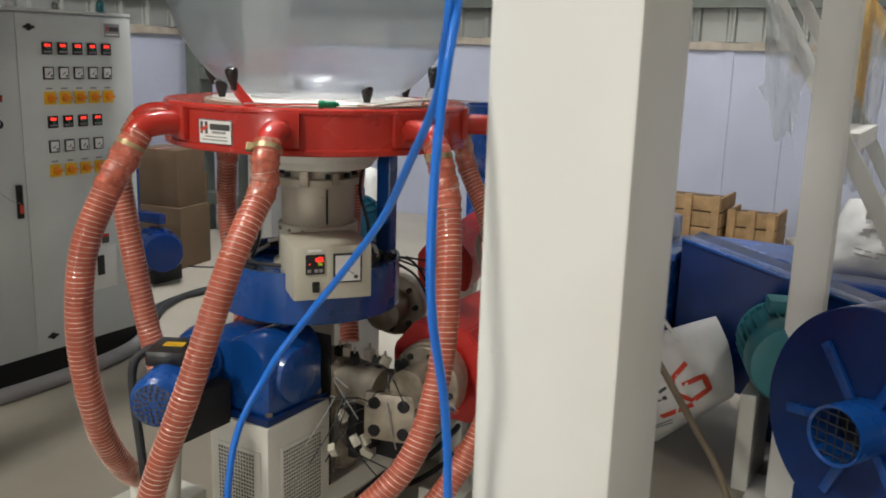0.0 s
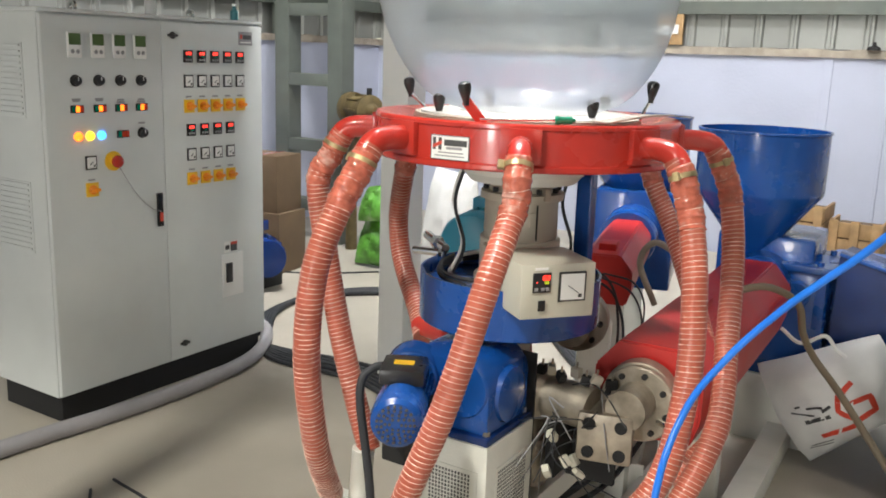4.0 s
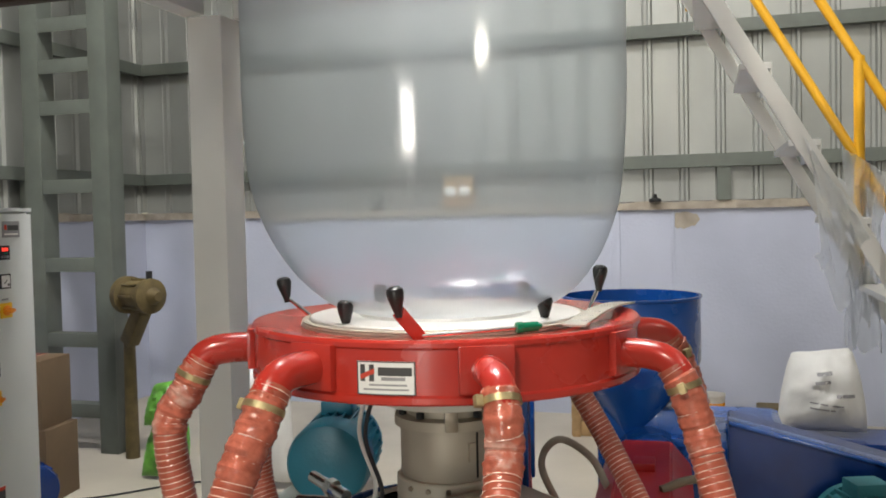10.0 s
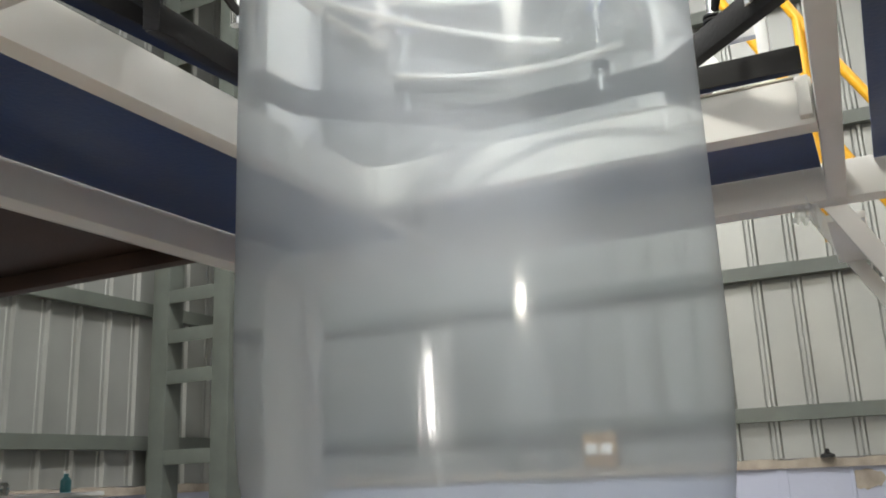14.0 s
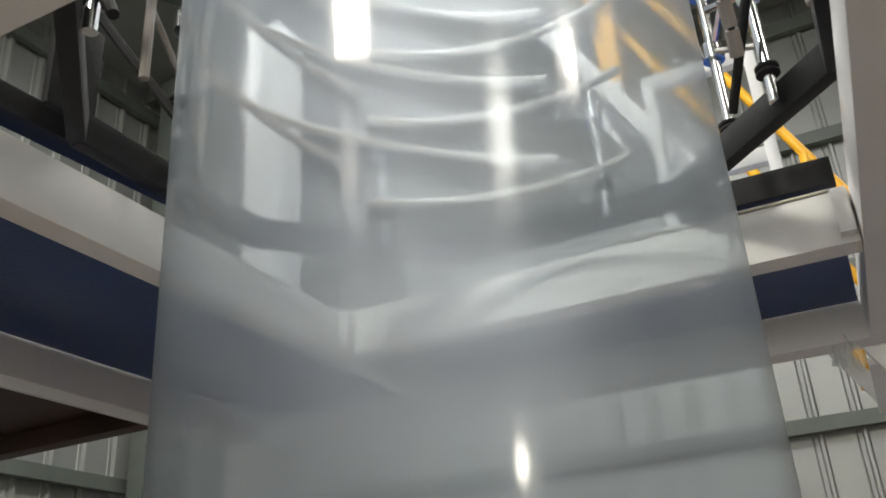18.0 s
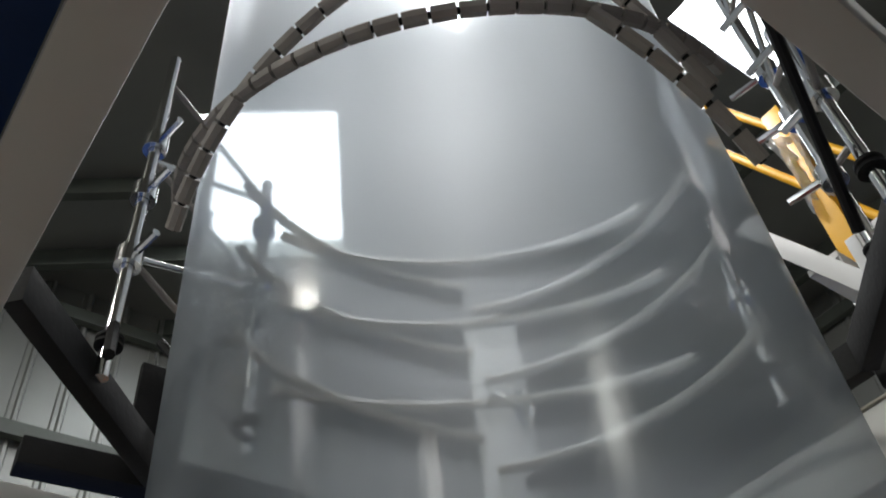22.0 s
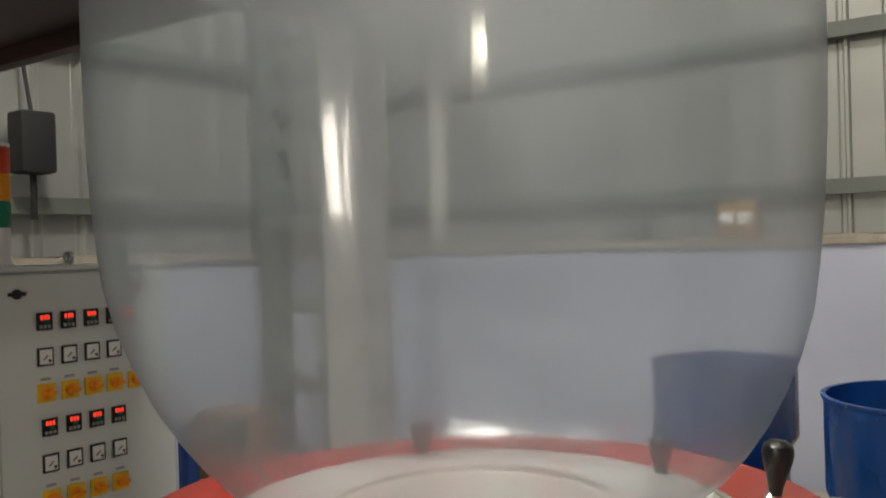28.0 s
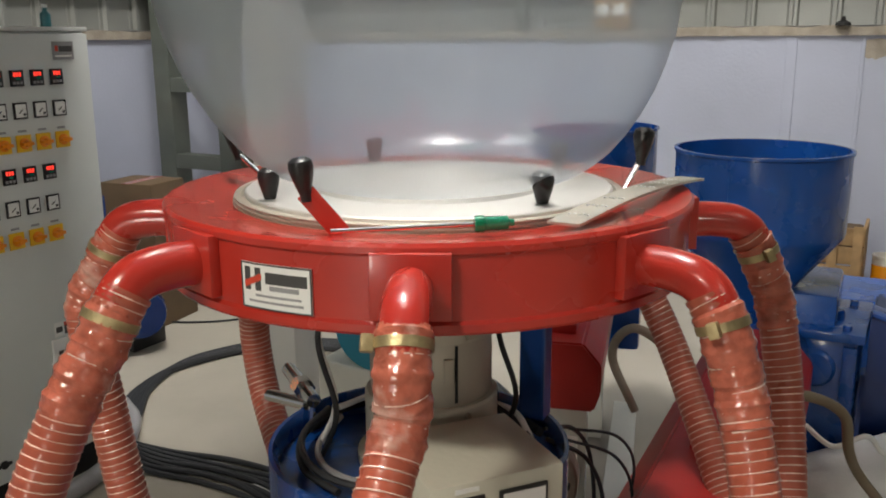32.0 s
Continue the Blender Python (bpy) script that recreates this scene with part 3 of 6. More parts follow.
for x0, x1, y0, y1 in ((-1.293, IX0 - 0.055, -1.178, 1.263), (0.668, 1.20, -1.158, 1.263), (IX0 - 0.053, 0.530, IY1 + 0.068, 1.263), (IX0 - 0.053, 0.610, -1.158, IY0 - 0.068)):
    part("deck_sheet", nb(x0, x1, y0, y1, ZT - 0.012, ZT - 0.002), M_DECK, tower, "dark blue painted deck sheet")
# ragged paint and offcut strip along the edge of the opening
part("edge_strip", nb(0.10, 0.52, IY1 - 0.004, IY1 + 0.05, ZT + 0.001, ZT + 0.006, 0.001), M_STRIP, tower, "scuffed steel strip on the deck edge")
# south reach of the extension deck is assumed, drawn long to shade the west wall
part("extension_deck", nb(-4.55, -1.378, -2.0, 1.03, 2.565, 2.60, 0.002), M_PLY, tower, "brown plywood extension deck")
for y in (-0.9, 0.0, 0.9):
    part("deck_bearer", nb(-4.55, -1.378, y - 0.03, y + 0.03, 2.50, 2.564, 0.003), M_PLY, tower, "brown timber bearer under the extension deck")

# ---- air ring, die and film bubble ----
line = thing("air_ring", "glossy red film-blowing air ring with bright die plate", "air ring")
bm = bmesh.new()
lathe(bm, [(0.30, 1.335), (0.418, 1.333), (0.421, 1.337), (0.421, 1.347), (0.416, 1.351), (0.416, 1.432), (0.421, 1.436), (0.421, 1.444), (0.417, 1.449), (0.405, 1.4485), (0.345, 1.438), (0.26, 1.436), (0.26, 1.335)], 96)
bmesh.ops.recalc_face_normals(bm, faces=bm.faces)
part("housing", bm, M_RED, line)
part("ledge_ring", lathe(bmesh.new(), [(0.24, 1.430), (0.314, 1.434), (0.3165, 1.4355), (0.3165, 1.4385), (0.312, 1.4392), (0.312, 1.4405), (0.3155, 1.4412), (0.3155, 1.4435), (0.311, 1.4442), (0.311, 1.4455), (0.3135, 1.4462), (0.3135, 1.4485), (0.3115, 1.4495), (0.3025, 1.4495), (0.3005, 1.446), (0.25, 1.446)], 128), M_BAND, line, "grooved steel ledge ring")
part("die_plate", lathe(bmesh.new(), [(0.25, 1.4455), (0.2965, 1.4455), (0.2965, 1.4525), (0.294, 1.4545), (0.28, 1.4552), (0.235, 1.4568), (0.205, 1.4558), (0.198, 1.4535), (0.0, 1.4515)], 128), M_DISC, line, "bright turned steel die plate")
part("die_lip", lathe(bmesh.new(), [(0.168, 1.4525), (0.172, 1.459), (0.186, 1.460), (0.190, 1.4535)], 96), M_DISC, line)

bubble = bmesh.new()
prof = [(0.182, 1.459), (0.205, 1.464), (0.228, 1.471), (0.248, 1.480), (0.268, 1.493), (0.292, 1.513), (0.316, 1.540), (0.338, 1.571), (0.357, 1.605), (0.374, 1.645), (0.389, 1.69), (0.399, 1.74), (0.405, 1.80), (0.409, 1.87), (0.411, 1.95), (0.411, 2.02)]
prof += [(0.411, 2.1 + 0.12 * k) for k in range(36)]
lathe(bubble, prof, 128)
for v in bubble.verts:
    if v.co.z > 1.5:
        k = 1 + 0.009 * min(1, (v.co.z - 1.5) * 6) + 0.004 * noise.noise((v.co.x * 3, v.co.y * 3, v.co.z * 0.8)) * min(1, (v.co.z - 1.5) * 3)
        lean = min(1, (v.co.z - 1.5) / 0.25)
        v.co.x = v.co.x * k - 0.016 * lean
        v.co.y = v.co.y * k - 0.002 * lean
film_tube = tagged(put("film_bubble", bubble, M_FILM, smooth=True), "clear hazy blown plastic film bubble rising from the die", "film bubble")
film_tube.visible_shadow = False

# badge: plain plate with bars and a red mark
AZ = radians(-88.5)


def on_ring(az, z, r=0.4165):
    return Matrix.Translation((r * math.cos(az), r * math.sin(az), z)) @ Matrix.Rotation(az + math.pi / 2, 4, "Z")


def arc_plate(w, h, r, t, z, az, n=8):
    bm = bmesh.new()
    cols = []
    for i in range(n + 1):
        a = az + (i / n - 0.5) * w / r
        cols.append([bm.verts.new((q * math.cos(a), q * math.sin(a), zz)) for q, zz in ((r, z - h / 2), (r + t, z - h / 2), (r + t, z + h / 2), (r, z + h / 2))])
    for c, d in zip(cols, cols[1:]):
        for k in range(4):
            bm.faces.new((c[k], d[k], d[(k + 1) % 4], c[(k + 1) % 4]))
    bm.faces.new(cols[0])
    bm.faces.new(cols[-1][::-1])
    return bm


badge = part("badge", arc_plate(0.108, 0.060, 0.417, 0.002, 1.382, AZ), M_WHITEPLASTIC, line, "small silver maker's plate")
for dz, w, h, m in ((0.029, 0.108, 0.002, M_INK), (-0.029, 0.108, 0.002, M_INK)):
    part("border", arc_plate(w, h, 0.419, 0.0006, 1.382 + dz, AZ), m, badge)
for da in (-0.053, 0.053):
    part("border", arc_plate(0.002, 0.058, 0.419, 0.0006, 1.382, AZ + da / 0.418), M_INK, badge)
for k in range(7):
    part("mark", arc_plate(0.0042, 0.0085, 0.419, 0.0008, 1.384 + 0.0017 * k, AZ + (-0.0455 + 0.0038 * k) / 0.418, 2), M_SIGNRED, badge)
part("mark", arc_plate(0.009, 0.030, 0.419, 0.0006, 1.391, AZ - 0.043 / 0.418), M_INK, badge)
part("mark", arc_plate(0.009, 0.030, 0.419, 0.0007, 1.391, AZ - 0.026 / 0.418), M_INK, badge)
part("bar", arc_plate(0.062, 0.015, 0.419, 0.0006, 1.394, AZ + 0.017 / 0.418), M_INK, badge)
part("bar", arc_plate(0.044, 0.006, 0.419, 0.0006, 1.381, AZ + 0.014 / 0.418), M_GREYINK, badge)
part("bar", arc_plate(0.070, 0.003, 0.419, 0.0006, 1.370, AZ + 0.004 / 0.418), M_GREYINK, badge)
part("bar", arc_plate(0.084, 0.003, 0.419, 0.0006, 1.362, AZ), M_GREYINK, badge)

# levers with black knobs
KNOB = [(0, -0.03), (0.008, -0.03), (0.0085, -0.02), (0.012, -0.008), (0.0165, 0.008), (0.0185, 0.020), (0.017, 0.029), (0.010, 0.034), (0, 0.035)]


def lever(foot, tip, flat=False):
    bm = bmesh.new()
    foot, tip = Vector(foot), Vector(tip)
    if flat:
        beam(bm, foot, tip, 0.005, 0.026, 0.001)
    else:
        rod(bm, foot, tip, 0.0045, 10)
    stem = part("lever", bm, M_RED if flat else M_CHROME, line, "red flat lever" if flat else "bright steel lever rod")
    up = (tip - foot).normalized().lerp(Vector((0, 0, 1)), 0.8)
    bm = lathe(bmesh.new(), [(0.9 * p, 0.9 * q) for p, q in KNOB], 20, Matrix.Translation(tip + up * 0.015) @ up.to_track_quat("Z", "Y").to_matrix().to_4x4())
    part("knob", bm, M_BLACK, stem, "black plastic knob")


lever((0.050, -0.325, 1.438), (0.012, -0.350, 1.494), True)
lever((0.236, -0.094, 1.44), (0.238, -0.096, 1.456))
lever((0.300, 0.070, 1.44), (0.328, 0.083, 1.506))
lever((-0.137, -0.236, 1.44), (-0.138, -0.238, 1.456))
lever((-0.30, -0.04, 1.44), (-0.361, -0.051, 1.49))
lever((0.12, 0.265, 1.44), (0.121, 0.266, 1.456))
lever((-0.22, 0.18, 1.44), (-0.222, 0.182, 1.456))

# loose things on the ring
driver = thing("screwdriver", "screwdriver with clear green grip lying on the red ring", "screwdriver")
a, b = Vector((0.066, -0.372, 1.4515)), Vector((0.216, -0.268, 1.4555))
part("blade", rod(bmesh.new(), a, b, 0.003, 8), M_CHROME, driver)
d = (b - a).normalized()
part("grip", lathe(bmesh.new(), [(0, 0), (0.010, 0.001), (0.011, 0.004), (0.011, 0.013), (0.0095, 0.015), (0.0095, 0.044), (0.005, 0.046), (0.005, 0.052), (0, 0.052)], 14, Matrix.Translation(b - d * 0.002) @ d.to_track_quat("Z", "Y").to_matrix().to_4x4()), M_GREENGLASS, driver)
strip = bmesh.new()
cols = []
for i in range(9):
    s = i / 8
    c = Vector((0.314, -0.213, 1.4525)).lerp(Vector((0.371, 0.236, 1.4525)), s) + Vector((0, 0, 0.010 * math.sin(s * math.pi)))
    w = Vector((0.0225, 0.0, 0))
    cols.append([strip.verts.new(c + w), strip.verts.new(c - w), strip.verts.new(c - w + Vector((0, 0, 0.004))), strip.verts.new(c + w + Vector((0, 0, 0.004)))])
for c, e in zip(cols, cols[1:]):
    for k in range(4):
        strip.faces.new((c[k], c[(k + 1) % 4], e[(k + 1) % 4], e[k]))
strip.faces.new(cols[0][::-1])
strip.faces.new(cols[-1])
bmesh.ops.recalc_face_normals(strip, faces=strip.faces)
strip_ob = tagged(put("metal_strip", strip, M_STRIP, smooth=False), "thin bright punched metal strip lying across the ring", "metal strip")

for row in range(7):
    for col in range(5):
        q = (row + 0.8) / 8.4
        p = Vector((0.314, -0.213, 1.4525)).lerp(Vector((0.371, 0.236, 1.4525)), q) + Vector((-0.013 + col * 0.0065, (col % 2) * 0.004, 0.0045 + 0.010 * math.sin(q * math.pi)))
        if row != 3:
            part("punch_mark", nb(-0.0016, 0.0016, -0.003, 0.003, -0.0015, 0.0008, 0, Matrix.Translation(p)), M_WHITEPLASTIC, strip_ob, "", False)

# ports, elbows and hoses round the ring
HOSES = {
    -154: [(-0.535, -0.262, 1.23), (-0.51, -0.26, 1.05), (-0.452, -0.262, 0.80), (-0.39, -0.256, 0.58), (-0.33, -0.265, 0.44)],
    -109: [(-0.20, -0.57, 1.24), (-0.228, -0.632, 1.08), (-0.248, -0.64, 0.85), (-0.262, -0.588, 0.60), (-0.32, -0.47, 0.42), (-0.42, -0.33, 0.30)],
    -64: [(0.24, -0.502, 1.27), (0.242, -0.61, 1.12), (0.197, -0.698, 0.85), (0.112, -0.745, 0.58), (0.05, -0.72, 0.35)],
    -19: [(0.545, -0.186, 1.24), (0.585, -0.24, 1.08), (0.603, -0.30, 0.85), (0.575, -0.395, 0.64), (0.42, -0.52, 0.45), (0.30, -0.58, 0.33)],
    26: [(0.52, 0.245, 1.25), (0.552, 0.21, 1.10), (0.59, 0.09, 0.88), (0.62, -0.055, 0.68), (0.55, -0.20, 0.46), (0.45, -0.28, 0.36)],
    71: [(0.20, 0.53, 1.22), (0.30, 0.50, 1.05), (0.46, 0.34, 0.80), (0.58, 0.15, 0.62), (0.50, 0.0, 0.48)],
    116: [(-0.23, 0.50, 1.24), (-0.26, 0.52, 1.05), (-0.22, 0.44, 0.80), (-0.15, 0.36, 0.6)],
    161: [(-0.54, 0.19, 1.24), (-0.607, 0.249, 1.05), (-0.578, 0.237, 0.90), (-0.45, 0.152, 0.76), (-0.372, 0.074, 0.70)],
}
for deg, way in HOSES.items():
    az = radians(deg)
    u = Vector((math.cos(az), math.sin(az), 0))
    flange = part("port_flange", nb(-0.050, 0.050, -0.012, 0.004, -0.040, 0.044, 0.003, on_ring(az, 1.395, 0.417)), M_RED, line)
    start = u * 0.425 + Vector((0, 0, 1.395))
    bend = [start, u * 0.47 + Vector((0, 0, 1.395)), u * 0.505 + Vector((0, 0, 1.388)), u * 0.53 + Vector((0, 0, 1.366)), u * 0.545 + Vector((0, 0, 1.335))]
    thick = 0.0305 if deg in (-64, -19, 26, 71) else 0.034
    cuff = 5 if deg == -64 else 10
    first = Vector(way[0])
    mouth = bend[-1].lerp(first, 0.25)
    part("elbow", pipe(bmesh.new(), smooth_line(bend[:-1] + [mouth], 6), thick - 0.002, 20), M_RED, flange, "red painted steel elbow")
    hose = thing("air_hose", "orange corrugated air hose with pale wire spiral, clamped to the ring", "hose", "air ring hoses")
    path = evenly(smooth_line([bend[2].lerp(bend[3], 0.45 if deg == -64 else 0.6), bend[3].lerp(mouth, 0.4), mouth] + way, 14), 0.0042)
    part("tube", pipe(bmesh.new(), path, lambda s: thick + 0.0009 * math.sin(s * 2 * math.pi / 0.0126), 16), M_HOSE, hose)
    part("wire", pipe(bmesh.new(), helix_on(path, thick + 0.0008, 0.0126, 12), lambda s: 0.00085 + 0.00025 * math.sin(s * 61 + deg), 4, False), M_WIRE, hose, "pale wire spiral")
    e = (path[cuff + 8] - path[cuff - 2]).normalized().to_track_quat("Z", "Y").to_matrix().to_4x4()
    part("tape", pipe(bmesh.new(), path[cuff - 5:cuff + 32], lambda s: thick + 0.0022 + 0.0014 * math.sin(s * 170 + deg) + 0.0011 * math.sin(s * 431 + 2 * deg), 20), M_TAPE, hose, "clear tape wrapped round the hose end")
    clamp = part("clamp", lathe(bmesh.new(), [(thick + 0.002, -0.006), (thick + 0.0038, -0.006), (thick + 0.0038, 0.006), (thick + 0.002, 0.006)], 24, Matrix.Translation(path[cuff]) @ e, True), M_BRASS, hose, "brass hose clamp")
    part("screw", box(bmesh.new(), -0.007, 0.007, thick + 0.003, thick + 0.017, -0.010, 0.010, 0.002, Matrix.Translation(path[cuff]) @ e @ Matrix.Rotation(radians(75), 4, "Z")), M_BRASS, clamp)

# die body below the ring
die = thing("die_head", "stacked steel die body on a blue drum with control box", "die head")
part("top_flange", lathe(bmesh.new(), [(0.0, 1.335), (0.168, 1.335), (0.172, 1.33), (0.172, 1.285), (0.165, 1.28), (0.15, 1.262), (0, 1.262)], 64), M_IVORY, die)
part("clamp_ring", lathe(bmesh.new(), [(0, 1.262), (0.092, 1.262), (0.092, 1.235), (0.118, 1.232), (0.118, 1.212), (0, 1.212)], 64), M_BAND, die)
for k in range(10):
    a = 2 * math.pi * k / 10
    part("bolt", lathe(bmesh.new(), [(0, 0.012), (0.009, 0.012), (0.009, 0), (0, 0)], 6, pose(0.104 * math.cos(a), 0.104 * math.sin(a), 1.236)), M_BLACKSTEEL, die)
part("heater_band", lathe(bmesh.new(), [(0, 1.212), (0.103, 1.212), (0.105, 1.208), (0.105, 1.105), (0.103, 1.10), (0, 1.10)], 64), M_BAND, die, "dull steel heater band")
part("nameplate", arc_plate(0.05, 0.014, 0.1722, 0.0015, 1.312, radians(-66)), M_INK, die, "small dark plate with unreadable print")
part("clamp_lug", nb(-0.014, 0.014, -0.128, -0.10, 1.214, 1.258, 0.004, Matrix.Rotation(radians(20), 4, "Z")), M_STEEL, die, "oily clamp lug of the ring")
part("clamp_lug", nb(-0.010, 0.010, -0.126, -0.10, 1.218, 1.254, 0.004, Matrix.Rotation(radians(62), 4, "Z")), M_STEEL, die, "oily clamp lug of the ring")
part("band_seam", arc_plate(0.005, 0.098, 0.1052, 0.0012, 1.156, radians(-38), 2), M_BLACKSTEEL, die)
part("band_latch", arc_plate(0.014, 0.040, 0.1052, 0.008, 1.165, radians(-46), 3), M_BAND, die, "steel latch of the heater band")
for q in (-118, -96, -74, -30):
    part("bolt", lathe(bmesh.new(), [(0, 0.006), (0.005, 0.006), (0.006, 0), (0, 0)], 8, Matrix.Rotation(radians(q), 4, "Z") @ pose(0.1145, 0, 1.085, 0, 90)), M_STEEL, die)
part("neck", lathe(bmesh.new(), [(0, 1.10), (0.112, 1.10), (0.115, 1.096), (0.115, 0.99), (0.13, 0.985), (0.13, 0.97), (0, 0.97)], 64), M_BEIGE, die)
part("drum", lathe(bmesh.new(), [(0.245, 0.985), (0.255, 1.0), (0.262, 1.0), (0.262, 0.862), (0.258, 0.858), (0.10, 0.858), (0.10, 0.965), (0.245, 0.965)], 72, pose(-0.02, -0.01, 0), True), M_BLUE, die, "blue painted steel drum")
part("post", lathe(bmesh.new(), [(0.048, 0.97), (0.048, 0.60)], 40), M_BEIGE, die)
part("foot", lathe(bmesh.new(), [(0, 0.60), (0.11, 0.60), (0.11, 0.50), (0, 0.50)], 40), M_STEEL, die)

# control box on the die
face = Matrix.Translation((0.24, -0.24, 1.026)) @ Matrix.Rotation(math.atan2(0.776, 0.63), 4, "Z")
cbox = part("control_box", nb(-0.103, 0.103, 0.0, 0.19, -0.071, 0.071, 0.004, face), M_BEIGE, die, "beige steel control box")
part("display", nb(-0.072, -0.022, -0.004, 0.0, -0.002, 0.050, 0.002, face), M_BLACK, cbox)
SEGMENTS = {"0": "abcdef", "1": "bc", "6": "acdefg"}


def digit(text, x, z, w, h, gap, t, m):
    """Seven-segment figures on the control box, one mesh."""
    bm = bmesh.new()
    for i, ch in enumerate(text):
        a, b, c = x + i * gap, x + i * gap + w, z + h / 2
        bars = {"a": (a, b, z + h - t, z + h), "g": (a, b, c - t / 2, c + t / 2), "d": (a, b, z, z + t), "f": (a, a + t, c, z + h), "e": (a, a + t, z, c), "b": (b - t, b, c, z + h), "c": (b - t, b, z, c)}
        for s in SEGMENTS[ch]:
            x0, x1, z0, z1 = bars[s]
            box(bm, x0, x1, -0.005, -0.0042 - 0.0001 * (ord(s) - 97), z0, z1, 0, m)
    return bm


part("readout", digit("160", -0.051, 0.031, 0.0065, 0.012, 0.009, 0.0016, face), M_GLOWRED, cbox, "glowing red digits reading 160")
part("readout", digit("00", -0.040, 0.021, 0.0045, 0.007, 0.0065, 0.0011, face), M_GLOWGREEN, cbox)
part("indicator", nb(-0.063, -0.060, -0.005, -0.0042, 0.024, 0.027, 0, face), M_GLOWRED, cbox)
for kx in (-0.068, -0.050, -0.037):
    part("key", nb(kx, kx + 0.010, -0.0055, -0.004, 0.003, 0.012, 0.001, face), M_GREYINK, cbox)
part("meter_frame", nb(0.000, 0.076, -0.005, 0.0, -0.028, 0.050, 0.002, face), M_BLACK, cbox)
meter = part("meter", nb(0.005, 0.071, -0.006, -0.0052, -0.023, 0.045, 0, face), M_WHITEPLASTIC, cbox, "white analogue meter")
part("needle", beam(bmesh.new(), (0.055, 0, -0.006), (0.025, 0, 0.014), 0.0016, 0.0016, 0), M_INK, meter).matrix_local = face @ Matrix.Translation((0, -0.0068, 0))
part("button", nb(0.054, 0.064, -0.008, -0.0062, -0.017, -0.008, 0.001, face), M_INK, meter)
part("switch", nb(-0.055, -0.036, -0.006, 0.0, -0.050, -0.022, 0.002, face), M_BLACK, cbox)
part("label_plate", nb(-0.066, -0.030, -0.001, 0.0, 0.056, 0.063, 0, face), M_WHITEPLASTIC, cbox)

# gearbox and fan motor on a white base
base = thing("drive_base", "white sheet-metal base cabinet with perforated panels", "machine base")
BX0, BX1, BY0, BY1, BZ = -0.075, 0.132, -0.376, -0.115, 0.612
part("body", nb(BX0, BX1, BY0, BY1, 0.0, BZ, 0.004), M_IVORY, base)
for x0, x1 in ((BX0 + 0.025, BX1 - 0.025),):
    grille = part("grille", nb(x0, x1, BY0 - 0.004, BY0 - 0.001, 0.30, 0.54, 0.001), M_IVORY, base)
    # raised dark squares paint the shade inside the sheet's holes
    bm = bmesh.new()
    for r in range(20):
        for c in range(int((x1 - x0 - 0.02) / 0.010)):
            x, z = x0 + 0.012 + c * 0.010, 0.312 + r * 0.0112
            box(bm, x - 0.0028, x + 0.0028, BY0 - 0.0046, BY0 - 0.0036, z - 0.0036, z + 0.0036)
    tagged(part("perforation", bm, M_INK, grille, "", False), kind="stuff")
grille = part("grille", nb(BX1 + 0.001, BX1 + 0.004, BY0 + 0.05, BY1 - 0.03, 0.32, 0.54, 0.001), M_IVORY, base)
# side holes, likewise dark squares for their shaded insides
bm = bmesh.new()
for r in range(18):
    for c in range(16):
        y, z = BY0 + 0.062 + c * 0.010, 0.335 + r * 0.0112
        if y < BY1 - 0.04:
            box(bm, BX1 + 0.0036, BX1 + 0.0046, y - 0.0028, y + 0.0028, z - 0.0036, z + 0.0036)
tagged(part("perforation", bm, M_INK, grille, "", False), kind="stuff")
part("skid", nb(0.06, 0.13, BY1, 0.75, 0.27, 0.34, 0.004), M_IVORY, base)
part("skid", nb(-0.075, -0.005, BY1, 0.75, 0.27, 0.34, 0.004), M_IVORY, base)
part("rear_leg", nb(0.06, 0.13, 0.68, 0.75, 0.0, 0.27, 0.004), M_IVORY, base)

gear = thing("gear_motor", "blue cast gearbox with finned fan-cooled motor on the base", "gear motor")
bm = bmesh.new()
box(bm, -0.065, 0.118, -0.355, -0.13, BZ + 0.02, 0.76, 0.012)
box(bm, -0.125, 0.0, -0.365, -0.15, 0.69, 0.83, 0.02)
lathe(bm, [(0, -0.01), (0.08, -0.01), (0.087, 0.0), (0.087, 0.215), (0.08, 0.225), (0, 0.225)], 40, pose(0.03, -0.135, 0.752, 90))
part("gearbox", bm, M_BLUE, gear)
part("foot_plate", nb(-0.072, 0.128, -0.370, -0.12, BZ, BZ + 0.022, 0.004), M_NAVY, gear)
mot = pose(-0.10, -0.386, 0.768, 90, 0, 28)
part("cover", lathe(bmesh.new(), [(0, 0.03), (0.066, 0.03), (0.07, 0.026), (0.07, 0.012), (0.072, 0.008), (0.076, 0.0), (0.076, -0.06), (0, -0.06)], 40, mot), M_BLUE, gear)
for k in range(6):
    a = 2 * math.pi * k / 6
    part("bolt", lathe(bmesh.new(), [(0, 0.016), (0.007, 0.016), (0.007, 0.008), (0, 0.008)], 6, mot @ Matrix.Translation((0.062 * math.cos(a), 0.062 * math.sin(a), 0.005))), M_STEEL, gear)
part("side_cover", lathe(bmesh.new(), [(0, 0.024), (0.05, 0.024), (0.075, 0.016), (0.08, 0.0), (0, 0.0)], 36, pose(0.112, -0.245, 0.722, 0, 90)), M_BLUE, gear)
bm = bmesh.new()
lathe(bm, [(0.052, 0.0), (0.052, 0.24)], 40, mot)
body = part("motor_body", bm, M_BLUE, gear)
for k in range(24):
    part("fin", nb(0.050, 0.061, -0.0018, 0.0018, 0.03, 0.22, 0, mot @ Matrix.Rotation(2 * math.pi * k / 24, 4, "Z")), M_BLUE, body, "", False)
